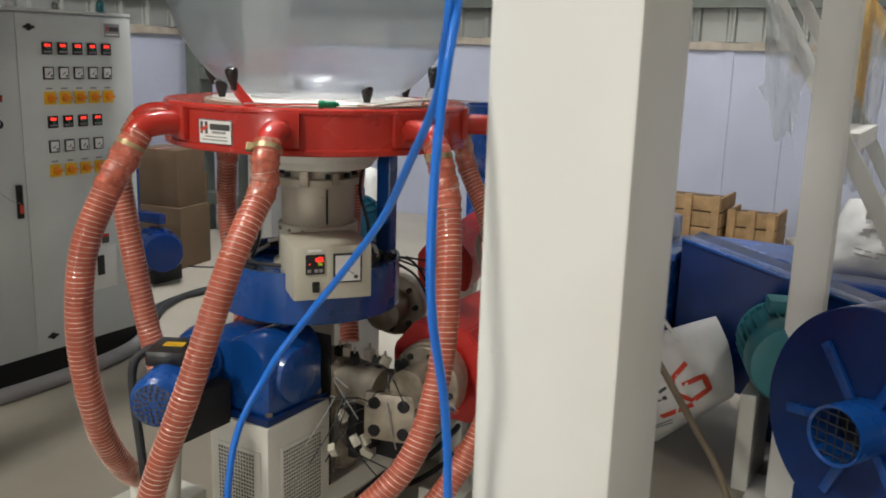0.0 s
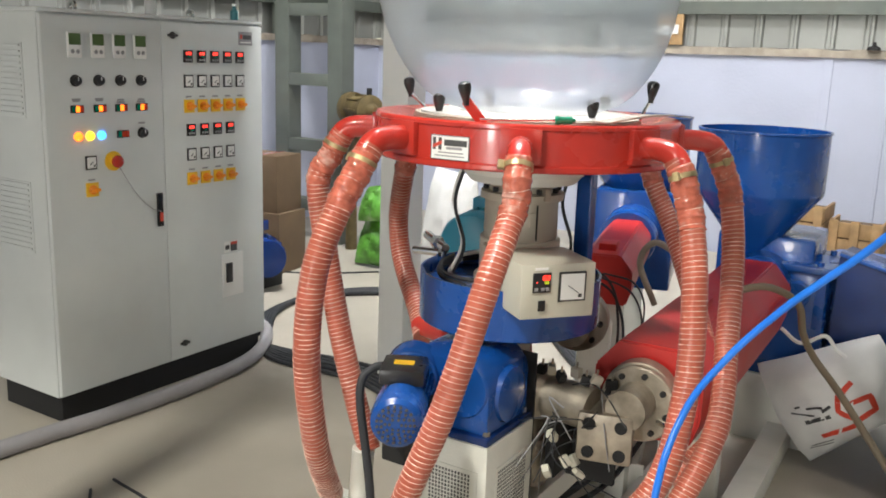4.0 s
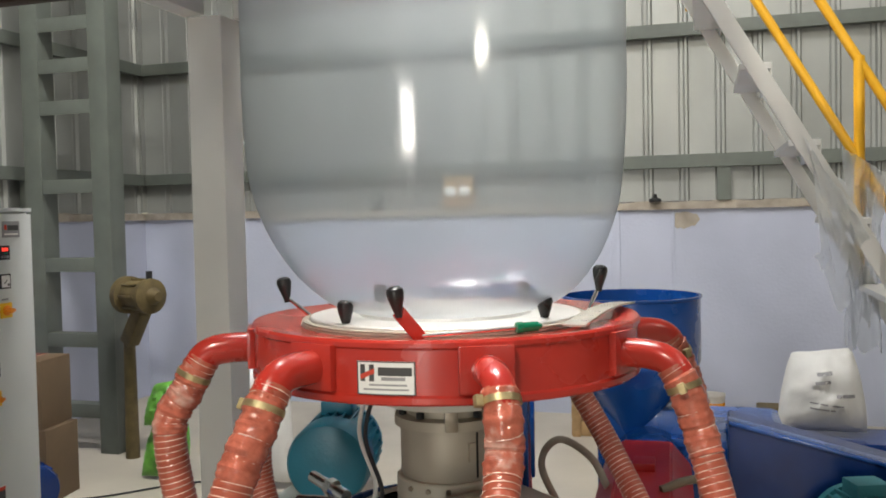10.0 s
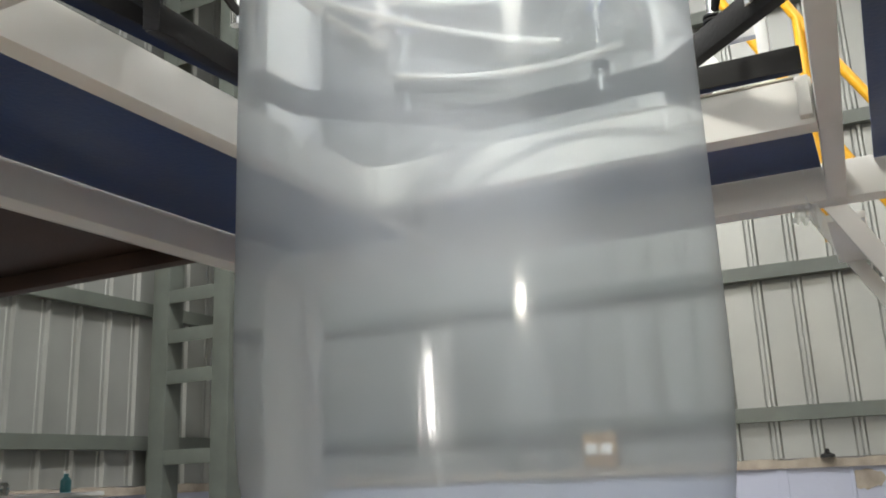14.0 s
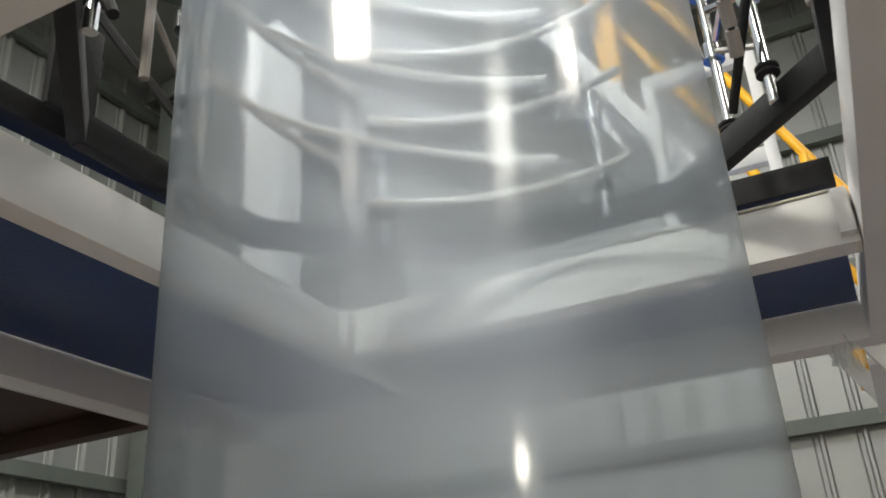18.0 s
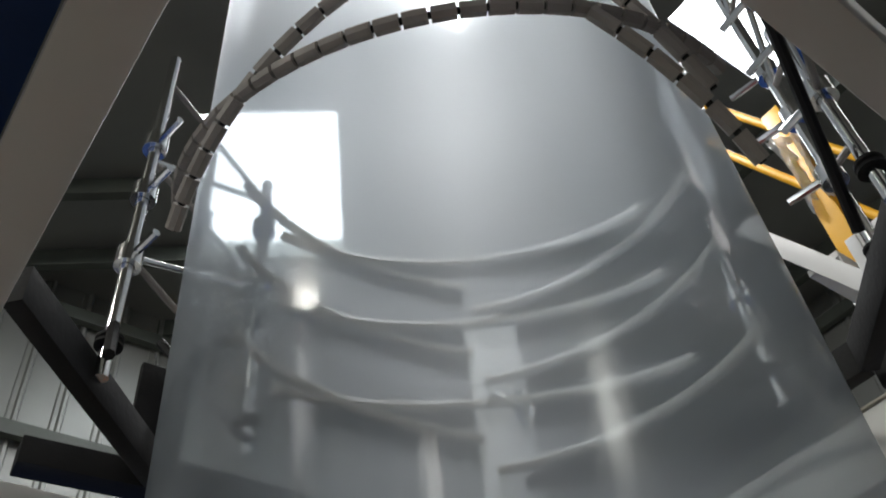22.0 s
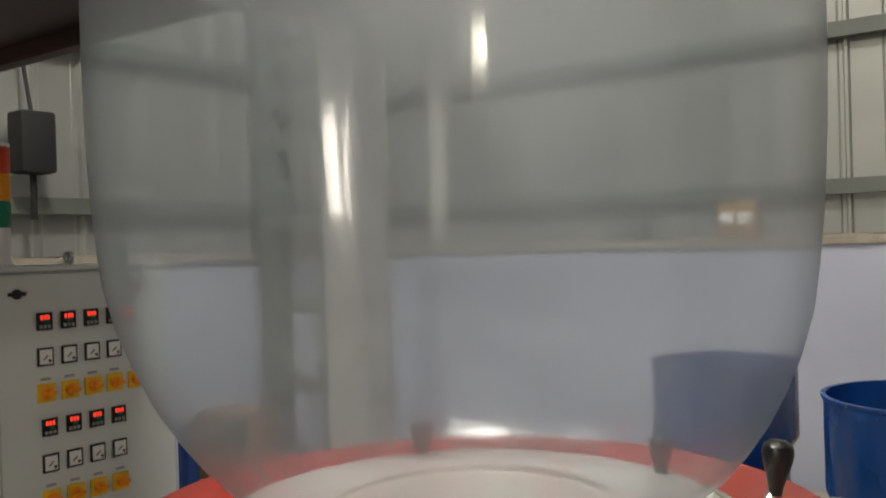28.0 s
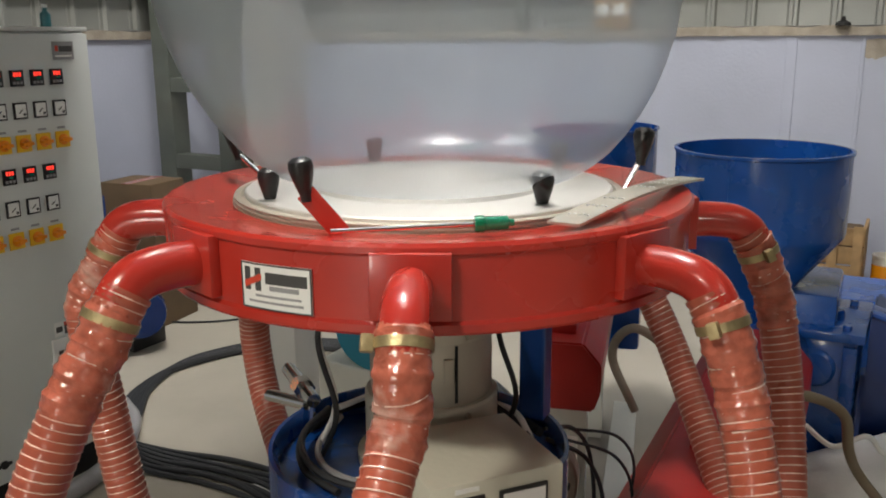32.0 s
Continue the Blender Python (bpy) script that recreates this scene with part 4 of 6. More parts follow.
cowl = part("fan_cowl", lathe(bmesh.new(), [(0.064, 0.21), (0.064, 0.305), (0.061, 0.322), (0.05, 0.332), (0, 0.335)], 40, mot), M_BLUE, gear)
# dark discs on the cowl stand for its shaded air holes
bm = bmesh.new()
for ring, n in ((0.014, 6), (0.024, 10), (0.034, 15), (0.044, 19)):
    for k in range(n):
        a = 2 * math.pi * k / n
        lathe(bm, [(0, 0.337), (0.0036, 0.337), (0.0036, 0.328)], 6, mot @ Matrix.Translation((ring * math.cos(a), ring * math.sin(a), 0)))
tagged(part("perforation", bm, M_INK, cowl, "", False), kind="stuff")
part("terminal_box", nb(-0.055, 0.055, -0.06, 0.06, 0.822, 0.862, 0.008, pose(-0.02, -0.54, 0, 0, 0, 28)), M_BLACK, gear, "black terminal box")
part("warning_plate", nb(-0.025, 0.025, -0.015, 0.015, 0.862, 0.8635, 0, pose(-0.02, -0.54, 0, 0, 0, 28)), M_SWITCHYEL, gear)
part("supply_cable", pipe(bmesh.new(), smooth_line([(-0.06, -0.53, 0.84), (-0.10, -0.56, 0.835), (-0.11, -0.60, 0.78), (-0.06, -0.62, 0.55), (-0.04, -0.62, 0.25), (-0.08, -0.60, 0.012)], 7), 0.011, 10), M_RUBBER, gear, "black supply cable")
part("bracket", nb(-0.07, 0.0, -0.56, -0.37, 0.60, 0.72, 0.004), M_BLACKSTEEL, gear, "black motor bracket")
for x in (-0.055, 0.11):
    for y in (-0.345, -0.14):
        part("bolt", lathe(bmesh.new(), [(0, 0.012), (0.011, 0.012), (0.011, 0), (0, 0)], 6, pose(x, y, BZ + 0.022)), M_STEEL, gear)

# ---- extruders ----


def extruder(axis_from, axis_to, z, hop, hop_r, hop_top, label, guard_from=0.18, wide=1.0):
    """Barrel with red guard, blue gearbox, and a cylindrical hopper with cone on the feed throat."""
    ex = thing("extruder", label, "extruder", "extruders")
    a, b = Vector((*axis_from, z)), Vector((*axis_to, z))
    d = (b - a).normalized()
    n = Vector((-d.y, d.x, 0))
    length = (b - a).length
    m = Matrix.Translation(a) @ Matrix((d, n, Vector((0, 0, 1)))).transposed().to_4x4()
    # red guard: eight-sided cover
    bm = bmesh.new()
    pr = [(-0.13, -0.14), (0.13, -0.14), (0.155, -0.06), (0.155, 0.05), (0.085, 0.135), (-0.085, 0.135), (-0.155, 0.05), (-0.155, -0.06)]
    loops = [[bm.verts.new((s, y * wide, q * wide)) for y, q in pr] for s in (guard_from, length - 0.10)]
    for k in range(8):
        j = (k + 1) % 8
        bm.faces.new((loops[0][k], loops[0][j], loops[1][j], loops[1][k]))
    bm.faces.new(loops[0][::-1])
    bm.faces.new(loops[1])
    bmesh.ops.bevel(bm, geom=list(bm.edges), offset=0.006, segments=2, affect="EDGES")
    bmesh.ops.recalc_face_normals(bm, faces=bm.faces)
    bmesh.ops.transform(bm, matrix=m, verts=bm.verts)
    guard = part("barrel_guard", bm, M_REDGUARD, ex, "red painted sheet barrel guard")
    for s in ((length * 0.42, length * 0.72) if wide == 1 else (0.85,)):
        part("vent_box", nb(s - 0.05, s + 0.05, -0.035, 0.035, 0.13 * wide, 0.13 * wide + 0.03, 0.005, m), M_REDGUARD, guard)
    part("barrel", lathe(bmesh.new(), [(0, 0), (0.055, 0), (0.055, 0.2), (0, 0.2)], 32, m @ pose(0, 0, 0, 0, 90)), M_STEEL, ex)
    flange = part("barrel_flange", lathe(bmesh.new(), [(0, -0.02), (0.098, -0.02), (0.102, -0.016), (0.102, 0.03), (0, 0.03)], 40, m @ pose(0.13, 0, 0, 0, 90)), M_STEEL, ex)
    for k in range(8):
        q = 2 * math.pi * k / 8
        part("bolt", lathe(bmesh.new(), [(0, -0.034), (0.009, -0.034), (0.009, -0.02), (0, -0.02)], 8, m @ pose(0.13, 0, 0, 0, 90) @ Matrix.Translation((0.078 * math.cos(q), 0.078 * math.sin(q), 0))), M_BLACKSTEEL, flange)
    # gearbox and stand
    part("gearbox", nb(length + 0.12, length + 0.52, -0.20, 0.20, -0.30, 0.20, 0.02, m), M_BLUE, ex)
    throat = part("feed_throat", lathe(bmesh.new(), [(0, -0.14), (0.13, -0.14), (0.135, -0.13), (0.135, 0.13), (0.13, 0.14), (0, 0.14)], 40, m @ pose(length, 0, 0, 0, 90)), M_BLUE, ex)
    # solid black disc paints the dark inside of the open mouth
    part("throat_mouth", lathe(bmesh.new(), [(0, -0.146), (0.075, -0.146), (0.08, -0.142), (0.08, -0.13), (0, -0.13)], 36, m @ pose(length, 0.0, 0, 0, 90)), M_BLACK, throat, "black disc for the shaded mouth of the throat")
    for s in (-0.20, 0.10):
        part("skid_beam", nb(0.50, length + 0.5, s, s + 0.10, -z, -z + 0.10, 0.005, m), M_IVORY, ex)
        part("foot_plate", nb(0.48, 0.494, s - 0.03, s + 0.13, -z, -z + 0.14, 0.003, m), M_IVORY, ex)
    for s in (0.60, length * 0.6, length + 0.3):
        part("leg", nb(s - 0.035, s + 0.035, -0.06, 0.06, -z + 0.02, -0.135, 0.004, m), M_IVORY, ex)
    # hopper
    hopper = part("hopper", lathe(bmesh.new(), [(0.065, 0.79), (0.075, 0.83), (hop_r - 0.005, hop_top - 0.255), (hop_r, hop_top - 0.24), (hop_r, hop_top), (hop_r + 0.006, hop_top + 0.003), (hop_r + 0.006, hop_top + 0.012), (hop_r - 0.006, hop_top + 0.012), (hop_r - 0.006, hop_top - 0.23), (0.06, 0.82)], 64, pose(hop[0], hop[1], 0)), M_BLUE, ex, "blue cylindrical hopper with cone")
    part("seam", beam(bmesh.new(), (hop[0] - hop_r * 0.2, hop[1] - hop_r * 0.985, hop_top), (hop[0] - hop_r * 0.2, hop[1] - hop_r * 0.985, hop_top - 0.24), 0.006, 0.003, 0), M_BLUE, hopper)
    return ex


extruder((0.398, -0.12), (0.34, 1.50), 0.70, (0.27, 1.68), 0.265, 1.33, "blue and red plastic extruder with tall blue hopper")
extruder((0.08, 0.22), (-0.35, 1.85), 0.775, (-0.46, 2.20), 0.25, 1.325, "second blue and red extruder behind the die", 0.72, 0.72)

# ---- control cabinet ----
cab = thing("control_cabinet", "tall pale grey two-door electrical control cabinet on black plinth", "control cabinet", at=pose(0, 0, 0.018))
CX, CY0, CY1 = -2.078, -0.112, 1.107
part("body", nb(CX - 0.46, CX - 0.022, CY0, CY1, 0.10, 1.70, 0.006), M_PANEL, cab)
part("plinth", nb(CX - 0.44, CX - 0.03, CY0 + 0.02, CY1 - 0.02, -0.018, 0.10, 0.003), M_BLACKSTEEL, cab, "black steel plinth")
part("top_cap", nb(CX - 0.465, CX - 0.004, CY0 - 0.004, CY1 + 0.004, 1.70, 1.716, 0.003), M_PANEL, cab)
SPLIT = 0.475
doors = [part("door", nb(CX - 0.022, CX, CY0 + 0.004, SPLIT - 0.0015, 0.108, 1.692, 0.004), M_PANEL, cab), part("door", nb(CX - 0.022, CX, SPLIT + 0.0015, CY1 - 0.004, 0.108, 1.692, 0.004), M_PANEL, cab)]


def front(y0, y1, z0, z1, d=0.006, bevel=0.001, base=0.0):
    return nb(CX + base + 0.0002, CX + base + d, y0, y1, z0, z1, bevel)


def dial(y, z, profile, n=20):
    return lathe(bmesh.new(), profile, n, pose(CX, y, z, 0, 90))


def caption(y, z, door, w=0.034):
    part("caption", front(y - w / 2, y + w / 2, z - 0.004, z + 0.004, 0.0012, 0), M_GREYINK, door)


def drive_pad(y, z, door):
    pad = part("drive_keypad", front(y - 0.031, y + 0.031, z - 0.052, z + 0.048, 0.012, 0.003), M_WHITEPLASTIC, door)
    part("screen", front(y - 0.027, y + 0.027, z - 0.002, z + 0.044, 0.001, 0, 0.012), M_LCD, pad)
    for dy in (-0.012, 0.012):
        part("key", lathe(bmesh.new(), [(0, 0.014), (0.008, 0.014), (0.009, 0.012)], 12, pose(CX, y + dy, z - 0.028, 0, 90)), M_GREYINK, pad)


def knob(y, z, door):
    k = part("speed_knob", dial(y, z, [(0.024, 0), (0.024, 0.004), (0.019, 0.006), (0.018, 0.022), (0.016, 0.024), (0, 0.024)]), M_BLACK, door)
    part("pointer", front(y - 0.0015, y + 0.0015, z, z + 0.016, 0.001, 0, 0.024), M_WHITEPLASTIC, k)


def rocker(y, z, door, lit=True):
    r = part("push_switch", front(y - 0.030, y + 0.030, z - 0.016, z + 0.016, 0.008, 0.002), M_BLACK, door)
    part("green_button", front(y - 0.026, y - 0.010, z - 0.012, z + 0.012, 0.004, 0.001, 0.008), M_GREENLENS, r)
    part("lamp", front(y - 0.008, y + 0.008, z - 0.012, z + 0.012, 0.004, 0.001, 0.008), M_GLOWORANGE if lit else M_REDLENS, r)
    part("red_button", front(y + 0.010, y + 0.026, z - 0.012, z + 0.012, 0.004, 0.001, 0.008), M_REDLENS, r)


def controller(y, z, door):
    c = part("temperature_display", front(y - 0.026, y + 0.026, z - 0.028, z + 0.028, 0.008, 0.002), M_BLACK, door)
    for k in (-1, 0, 1):
        part("readout", front(y + 0.011 * k - 0.0035, y + 0.011 * k + 0.0035, z + 0.006, z + 0.020, 0.0008, 0, 0.008), M_GLOWRED, c)
    part("readout", front(y - 0.004, y + 0.012, z - 0.005, z + 0.001, 0.0008, 0, 0.008), M_GREENLENS, c)
    for k in (-1, 0, 1):
        part("key", front(y + 0.014 * k - 0.005, y + 0.014 * k + 0.005, z - 0.021, z - 0.011, 0.001, 0, 0.008), M_GREYINK, c)


def ammeter(y, z, door):
    f = part("ammeter", front(y - 0.027, y + 0.027, z - 0.029, z + 0.029, 0.007, 0.002), M_BLACK, door)
    part("scale_plate", front(y - 0.021, y + 0.021, z - 0.023, z + 0.023, 0.0008, 0, 0.007), M_WHITEPLASTIC, f)
    part("needle", nb(CX + 0.0082, CX + 0.009, y - 0.012, y + 0.008, z - 0.003, z + 0.001, 0, Matrix.Translation((0, y, z)) @ Matrix.Rotation(0.7, 4, "X") @ Matrix.Translation((0, -y, -z))), M_INK, f)
    part("cap", front(y + 0.008, y + 0.017, z - 0.018, z - 0.009, 0.003, 0.001, 0.007), M_INK, f)


def selector(y, z, door):
    s = part("rotary_switch", front(y - 0.030, y + 0.030, z - 0.030, z + 0.030, 0.007, 0.003), M_SWITCHYEL, door)
    part("grip", lathe(bmesh.new(), [(0.020, 0.007), (0.020, 0.012), (0.012, 0.016), (0.011, 0.034), (0, 0.035)], 16, pose(CX, y, z, 0, 90)), M_ORANGE, s)
    part("arm", nb(CX + 0.014, CX + 0.032, y - 0.022, y + 0.022, z - 0.006, z + 0.006, 0.003), M_ORANGE, s)


L, R_ = doors
for i, y in enumerate((0.034, 0.143, 0.249, 0.355)):
    drive_pad(y, 1.578, L)
    knob(y, 1.434, L)
    rocker(y, 1.319, L)
    caption(y, 1.352, L)
    caption(y, 1.358 - 0.016 * (i > 1), L, 0.04)
for y, m in ((0.034, M_GLOWORANGE), (0.090, M_GLOWYEL), (0.145, M_GLOWBLUE)):
    part("pilot_lamp", dial(y, 1.207, [(0.019, 0), (0.019, 0.004), (0.015, 0.006), (0.013, 0.016), (0, 0.019)]), m, L, "lit pilot lamp")
rocker(0.252, 1.207, L, False)
knob(0.354, 1.207, L)
caption(0.354, 1.250, L)
ammeter(0.087, 1.095, L)
selector(0.087, 0.981, L)
caption(0.087, 1.022, L)
stop = part("emergency_stop", dial(0.198, 1.094, [(0.042, 0), (0.042, 0.006), (0.020, 0.008), (0.020, 0.022), (0.026, 0.026), (0.026, 0.036), (0.018, 0.042), (0, 0.043)], 28), M_SWITCHYEL, L, "yellow emergency stop plate")
part("push_head", dial(0.198, 1.094, [(0.021, 0.022), (0.0265, 0.026), (0.0265, 0.037), (0.018, 0.043), (0, 0.044)], 24), M_RED, stop)
cord = smooth_line([(CX + 0.03, 0.205, 1.07), (CX + 0.006, 0.30, 0.95), (CX + 0.006, 0.38, 0.87), (CX + 0.02, 0.43, 0.845)], 8)
part("key_cord", pipe(bmesh.new(), cord, 0.0016, 6), M_GREYINK, L)
handle = part("door_handle", front(0.418, 0.448, 0.775, 0.93, 0.014, 0.004), M_BLACK, L, "black recessed swing handle")
part("key", nb(CX + 0.014, CX + 0.022, 0.425, 0.440, 0.80, 0.84, 0.002), M_SIGNRED, handle)
for y, z in ((0.539, 1.632), (0.559, 0.18)):
    lock = part("cam_lock", dial(y, z, [(0.016, 0), (0.016, 0.005), (0, 0.006)], 16), M_BLACK, R_)
    part("tongue", front(y - 0.028, y + 0.028, z - 0.006, z + 0.006, 0.007, 0.002), M_BLACK, lock)
plate = part("maker_plate", front(0.945, 1.035, 1.600, 1.664, 0.0022, 0), M_GREYINK, R_, "grey maker's plate")
part("bar", front(0.972, 1.028, 1.628, 1.648, 0.0008, 0, 0.0022), M_INK, plate)
part("bar", front(0.955, 0.968, 1.630, 1.650, 0.0008, 0, 0.0022), M_SIGNRED, plate)
part("bar", front(0.955, 1.025, 1.610, 1.616, 0.0008, 0, 0.0022), M_WHITEPLASTIC, plate)
for k in range(5):
    y = 0.624 + k * 0.081
    controller(y, 1.541, R_)
    ammeter(y, 1.429, R_)
    selector(y, 1.315, R_)
    caption(y, 1.358, R_)
for k in range(4):
    y = 0.631 + k * 0.082
    controller(y, 1.205, R_)
    ammeter(y, 1.091, R_)
    selector(y, 0.977, R_)
    caption(y, 1.020, R_)
sticker = part("warning_sticker", front(0.825, 0.915, 0.580, 0.636, 0.001, 0), M_WHITEPLASTIC, R_)
part("bar", front(0.868, 0.912, 0.584, 0.632, 0.0006, 0, 0.001), M_INK, sticker)
part("bar", front(0.868, 0.912, 0.618, 0.632, 0.0006, 0, 0.0016), M_SIGNRED, sticker)
part("bar", front(0.832, 0.860, 0.596, 0.618, 0.0006, 0, 0.001), M_INK, sticker)
isolator = part("isolator_frame", front(0.805, 0.945, 0.355, 0.575, 0.010, 0.003), M_WHITEPLASTIC, R_, "white frame round the main isolator")
part("isolator", front(0.825, 0.862, 0.43, 0.53, 0.012, 0.003, 0.010), M_BLACK, isolator)
# louvres on the side that faces the tower
for z0 in (1.28, 0.72):
    vent = part("side_vent", nb(CX - 0.38, CX - 0.12, CY0 - 0.003, CY0 + 0.001, z0, z0 + 0.30, 0.001), M_PANEL, cab)
    for k in range(13):
        part("slat", nb(CX - 0.37, CX - 0.13, CY0 - 0.010, CY0 - 0.003, z0 + 0.012 + k * 0.0225, z0 + 0.022 + k * 0.0225, 0.002), M_PANEL, vent)
for y in (0.2, 0.85):
    part("lifting_eye", lathe(bmesh.new(), [(0.012, -0.006), (0.026, -0.006), (0.026, 0.006), (0.012, 0.006)], 20, pose(CX - 0.23, y, 1.737, 90), True), M_CHROME, cab)

stack = thing("signal_tower", "red amber green signal light on a white stem", "signal light")
at = pose(-2.33, 0.63, 1.734)
part("stem", lathe(bmesh.new(), [(0, 0), (0.034, 0), (0.034, 0.01), (0.026, 0.012), (0.026, 0.13), (0, 0.13)], 24, at), M_WHITEPLASTIC, stack)
for z, m, nm in ((0.13, M_GREENLENS, "green_lens"), (0.22, M_AMBERLENS, "amber_lens"), (0.31, M_REDLENS, "red_lens")):
    part(nm, lathe(bmesh.new(), [(0, z), (0.030, z), (0.031, z + 0.004), (0.031, z + 0.086), (0.030, z + 0.09), (0, z + 0.09)], 24, at), m, stack)
part("cap", lathe(bmesh.new(), [(0.031, 0.40), (0.029, 0.412), (0, 0.415)], 24, at), M_WHITEPLASTIC, stack)

# ---- blower beside the tower ----
blower = thing("blower", "blue centrifugal blower with ribbed round side plate", "blower")
bc = pose(1.47, 0.52, 0.63, 90, 0, -30)
part("casing", lathe(bmesh.new(), [(0, 0.0), (0.325, 0.0), (0.33, -0.005), (0.33, -0.17), (0.325, -0.175), (0, -0.175)], 72, bc), M_NAVY, blower)
for k in range(6):
    part("rib", nb(0.08, 0.25, -0.014, 0.014, -0.002, 0.016, 0.004, bc @ Matrix.Rotation(2 * math.pi * k / 6 + 0.12, 4, "Z")), M_BLUE, blower)
inlet = part("inlet", lathe(bmesh.new(), [(0.075, -0.002), (0.075, 0.13), (0.083, 0.135), (0.083, -0.002)], 32, bc, True), M_BLUE, blower)
# flat black disc stands for the shade deep in the inlet
part("inlet_dark", lathe(bmesh.new(), [(0, 0.004), (0.074, 0.004)], 32, bc), M_BLACK, inlet, "black disc for the shaded inlet throat")
for k in range(5):
    o = -0.056 + k * 0.028
    h = math.sqrt(0.072 ** 2 - o * o)
    part("guard_wire", rod(bmesh.new(), bc @ Vector((o, -h, 0.125)), bc @ Vector((o, h, 0.125)), 0.002, 6), M_BLACKSTEEL, inlet)
    part("guard_wire", rod(bmesh.new(), bc @ Vector((-h, o, 0.128)), bc @ Vector((h, o, 0.128)), 0.002, 6), M_BLACKSTEEL, inlet)
part("stand", nb(-0.22, 0.22, 0.02, 0.16, 0.0, 0.36, 0.006, pose(1.47, 0.52, 0, 0, 0, -30)), M_NAVY, blower)
part("outlet", nb(0.05, 0.30, 0.02, 0.15, 0.94, 1.02, 0.006, pose(1.47, 0.52, 0, 0, 0, -30)), M_NAVY, blower)

from mathutils.bvhtree import BVHTree

# ---- melt block between die and extruder ----
melt = thing("melt_block", "oily steel melt pipe and bolted end plate between die and extruder", "melt block")
part("elbow", lathe(bmesh.new(), [(0, 0), (0.075, 0), (0.075, 0.10), (0.062, 0.115), (0.062, 0.26), (0, 0.26)], 36, pose(0.03, -0.02, 0.655, 0, 90, -8)), M_STEEL, melt)
part("block", nb(-0.14, 0.10, -0.10, 0.11, 0.50, 0.60, 0.01), M_STEEL, melt)
mp = Matrix.Translation((0.352, -0.13, 0.615)) @ Matrix.Rotation(radians(14), 4, "Z")
plate = part("end_plate", box(bmesh.new(), -0.075, 0.075, -0.012, 0.012, -0.07, 0.07, 0.014, mp), M_STEEL, melt, "bare steel end plate with four bolt holes")
for x in (-0.042, 0.042):
    for z in (-0.04, 0.04):
        part("bolt", lathe(bmesh.new(), [(0.017, 0), (0.017, 0.004), (0.011, 0.004), (0.011, 0.001), (0, 0.001)], 16, mp @ pose(x, -0.012, z, 90)), M_BLACKSTEEL, plate)
part("neck_pipe", lathe(bmesh.new(), [(0, 0), (0.07, 0), (0.07, 0.12), (0, 0.12)], 36, mp @ pose(0, 0.005, 0, -90)), M_STEEL, melt)
big = Matrix.Translation((0.398, -0.03, 0.69)) @ pose(0, 0, 0, -90, 0, 0)
disc = part("flange", lathe(bmesh.new(), [(0, 0), (0.102, 0), (0.106, 0.004), (0.106, 0.05), (0.085, 0.055), (0.085, 0.14), (0, 0.14)], 48, big), M_STEEL, melt)
for k in range(8):
    a = 2 * math.pi * k / 8 + 0.2
    part("bolt", lathe(bmesh.new(), [(0, -0.008), (0.0085, -0.008), (0.0085, 0.0), (0, 0)], 8, big @ Matrix.Translation((0.085 * math.cos(a), 0.085 * math.sin(a), 0))), M_BLACKSTEEL, disc)
part("valve", rod(bmesh.new(), (0.47, -0.06, 0.67), (0.54, -0.10, 0.665), 0.008, 10), M_CHROME, melt)
# added black sheet in place of the dark clutter behind the end plate
part("dark_guard", nb(0.145, 0.30, 0.10, 0.12, 0.36, 0.60, 0.004), M_BLACKSTEEL, melt)
part("back_plate", nb(0.02, 0.13, -0.112, -0.104, 0.34, 0.80, 0.002), M_BLACKSTEEL, melt)
random.seed(4)
for k in range(16):
    p = Vector((random.uniform(0.14, 0.34), random.uniform(-0.20, -0.02), random.uniform(0.60, 0.74)))
    q = Vector((random.uniform(0.10, 0.42), random.uniform(-0.26, 0.0), random.uniform(0.40, 0.70)))
    mid = (p + q) / 2 + Vector((random.uniform(-0.06, 0.06), random.uniform(-0.08, 0.02), random.uniform(0.0, 0.09)))
    part("wire", pipe(bmesh.new(), smooth_line([p, mid, q], 6), 0.0019, 6), (M_GREYINK, M_INK, M_RUBBER, M_RUBBER)[k % 4], melt)
for k in range(6):
    p = Vector((random.uniform(0.17, 0.30), random.uniform(-0.24, -0.12), random.uniform(0.50, 0.62)))
    part("terminal", box(bmesh.new(), -0.016, 0.016, -0.012, 0.012, -0.01, 0.01, 0.003, Matrix.Translation(p) @ pose(0, 0, 0, random.uniform(0, 60), random.uniform(0, 60), random.uniform(0, 90))), M_BEIGE, melt)
for k in range(7):
    q = Vector((0.12 + 0.035 * k, -0.05 - 0.012 * (k % 3), 0.735 + 0.012 * (k % 2)))
    lug = part("heater_lug", nb(-0.011, 0.011, -0.014, 0.014, -0.012, 0.016, 0.003, Matrix.Translation(q) @ pose(0, 0, 0, 12 * (k % 3), 0, 25 * k)), M_BAND if k % 2 else M_BLACKSTEEL, melt)
    part("stud", rod(bmesh.new(), q, q + Vector((0.004, -0.006, 0.034)), 0.003, 6), M_STEEL, lug)
for z0, z1, r in ((0.36, 0.50, 0.06), (0.22, 0.36, 0.045)):
    part("screen_changer", lathe(bmesh.new(), [(0, z0), (r, z0), (r + 0.004, z0 + 0.006), (r + 0.004, z1 - 0.006), (r, z1), (0, z1)], 28, pose(0.06, 0.03, 0)), M_STEEL, melt, "dark oily screen changer body")
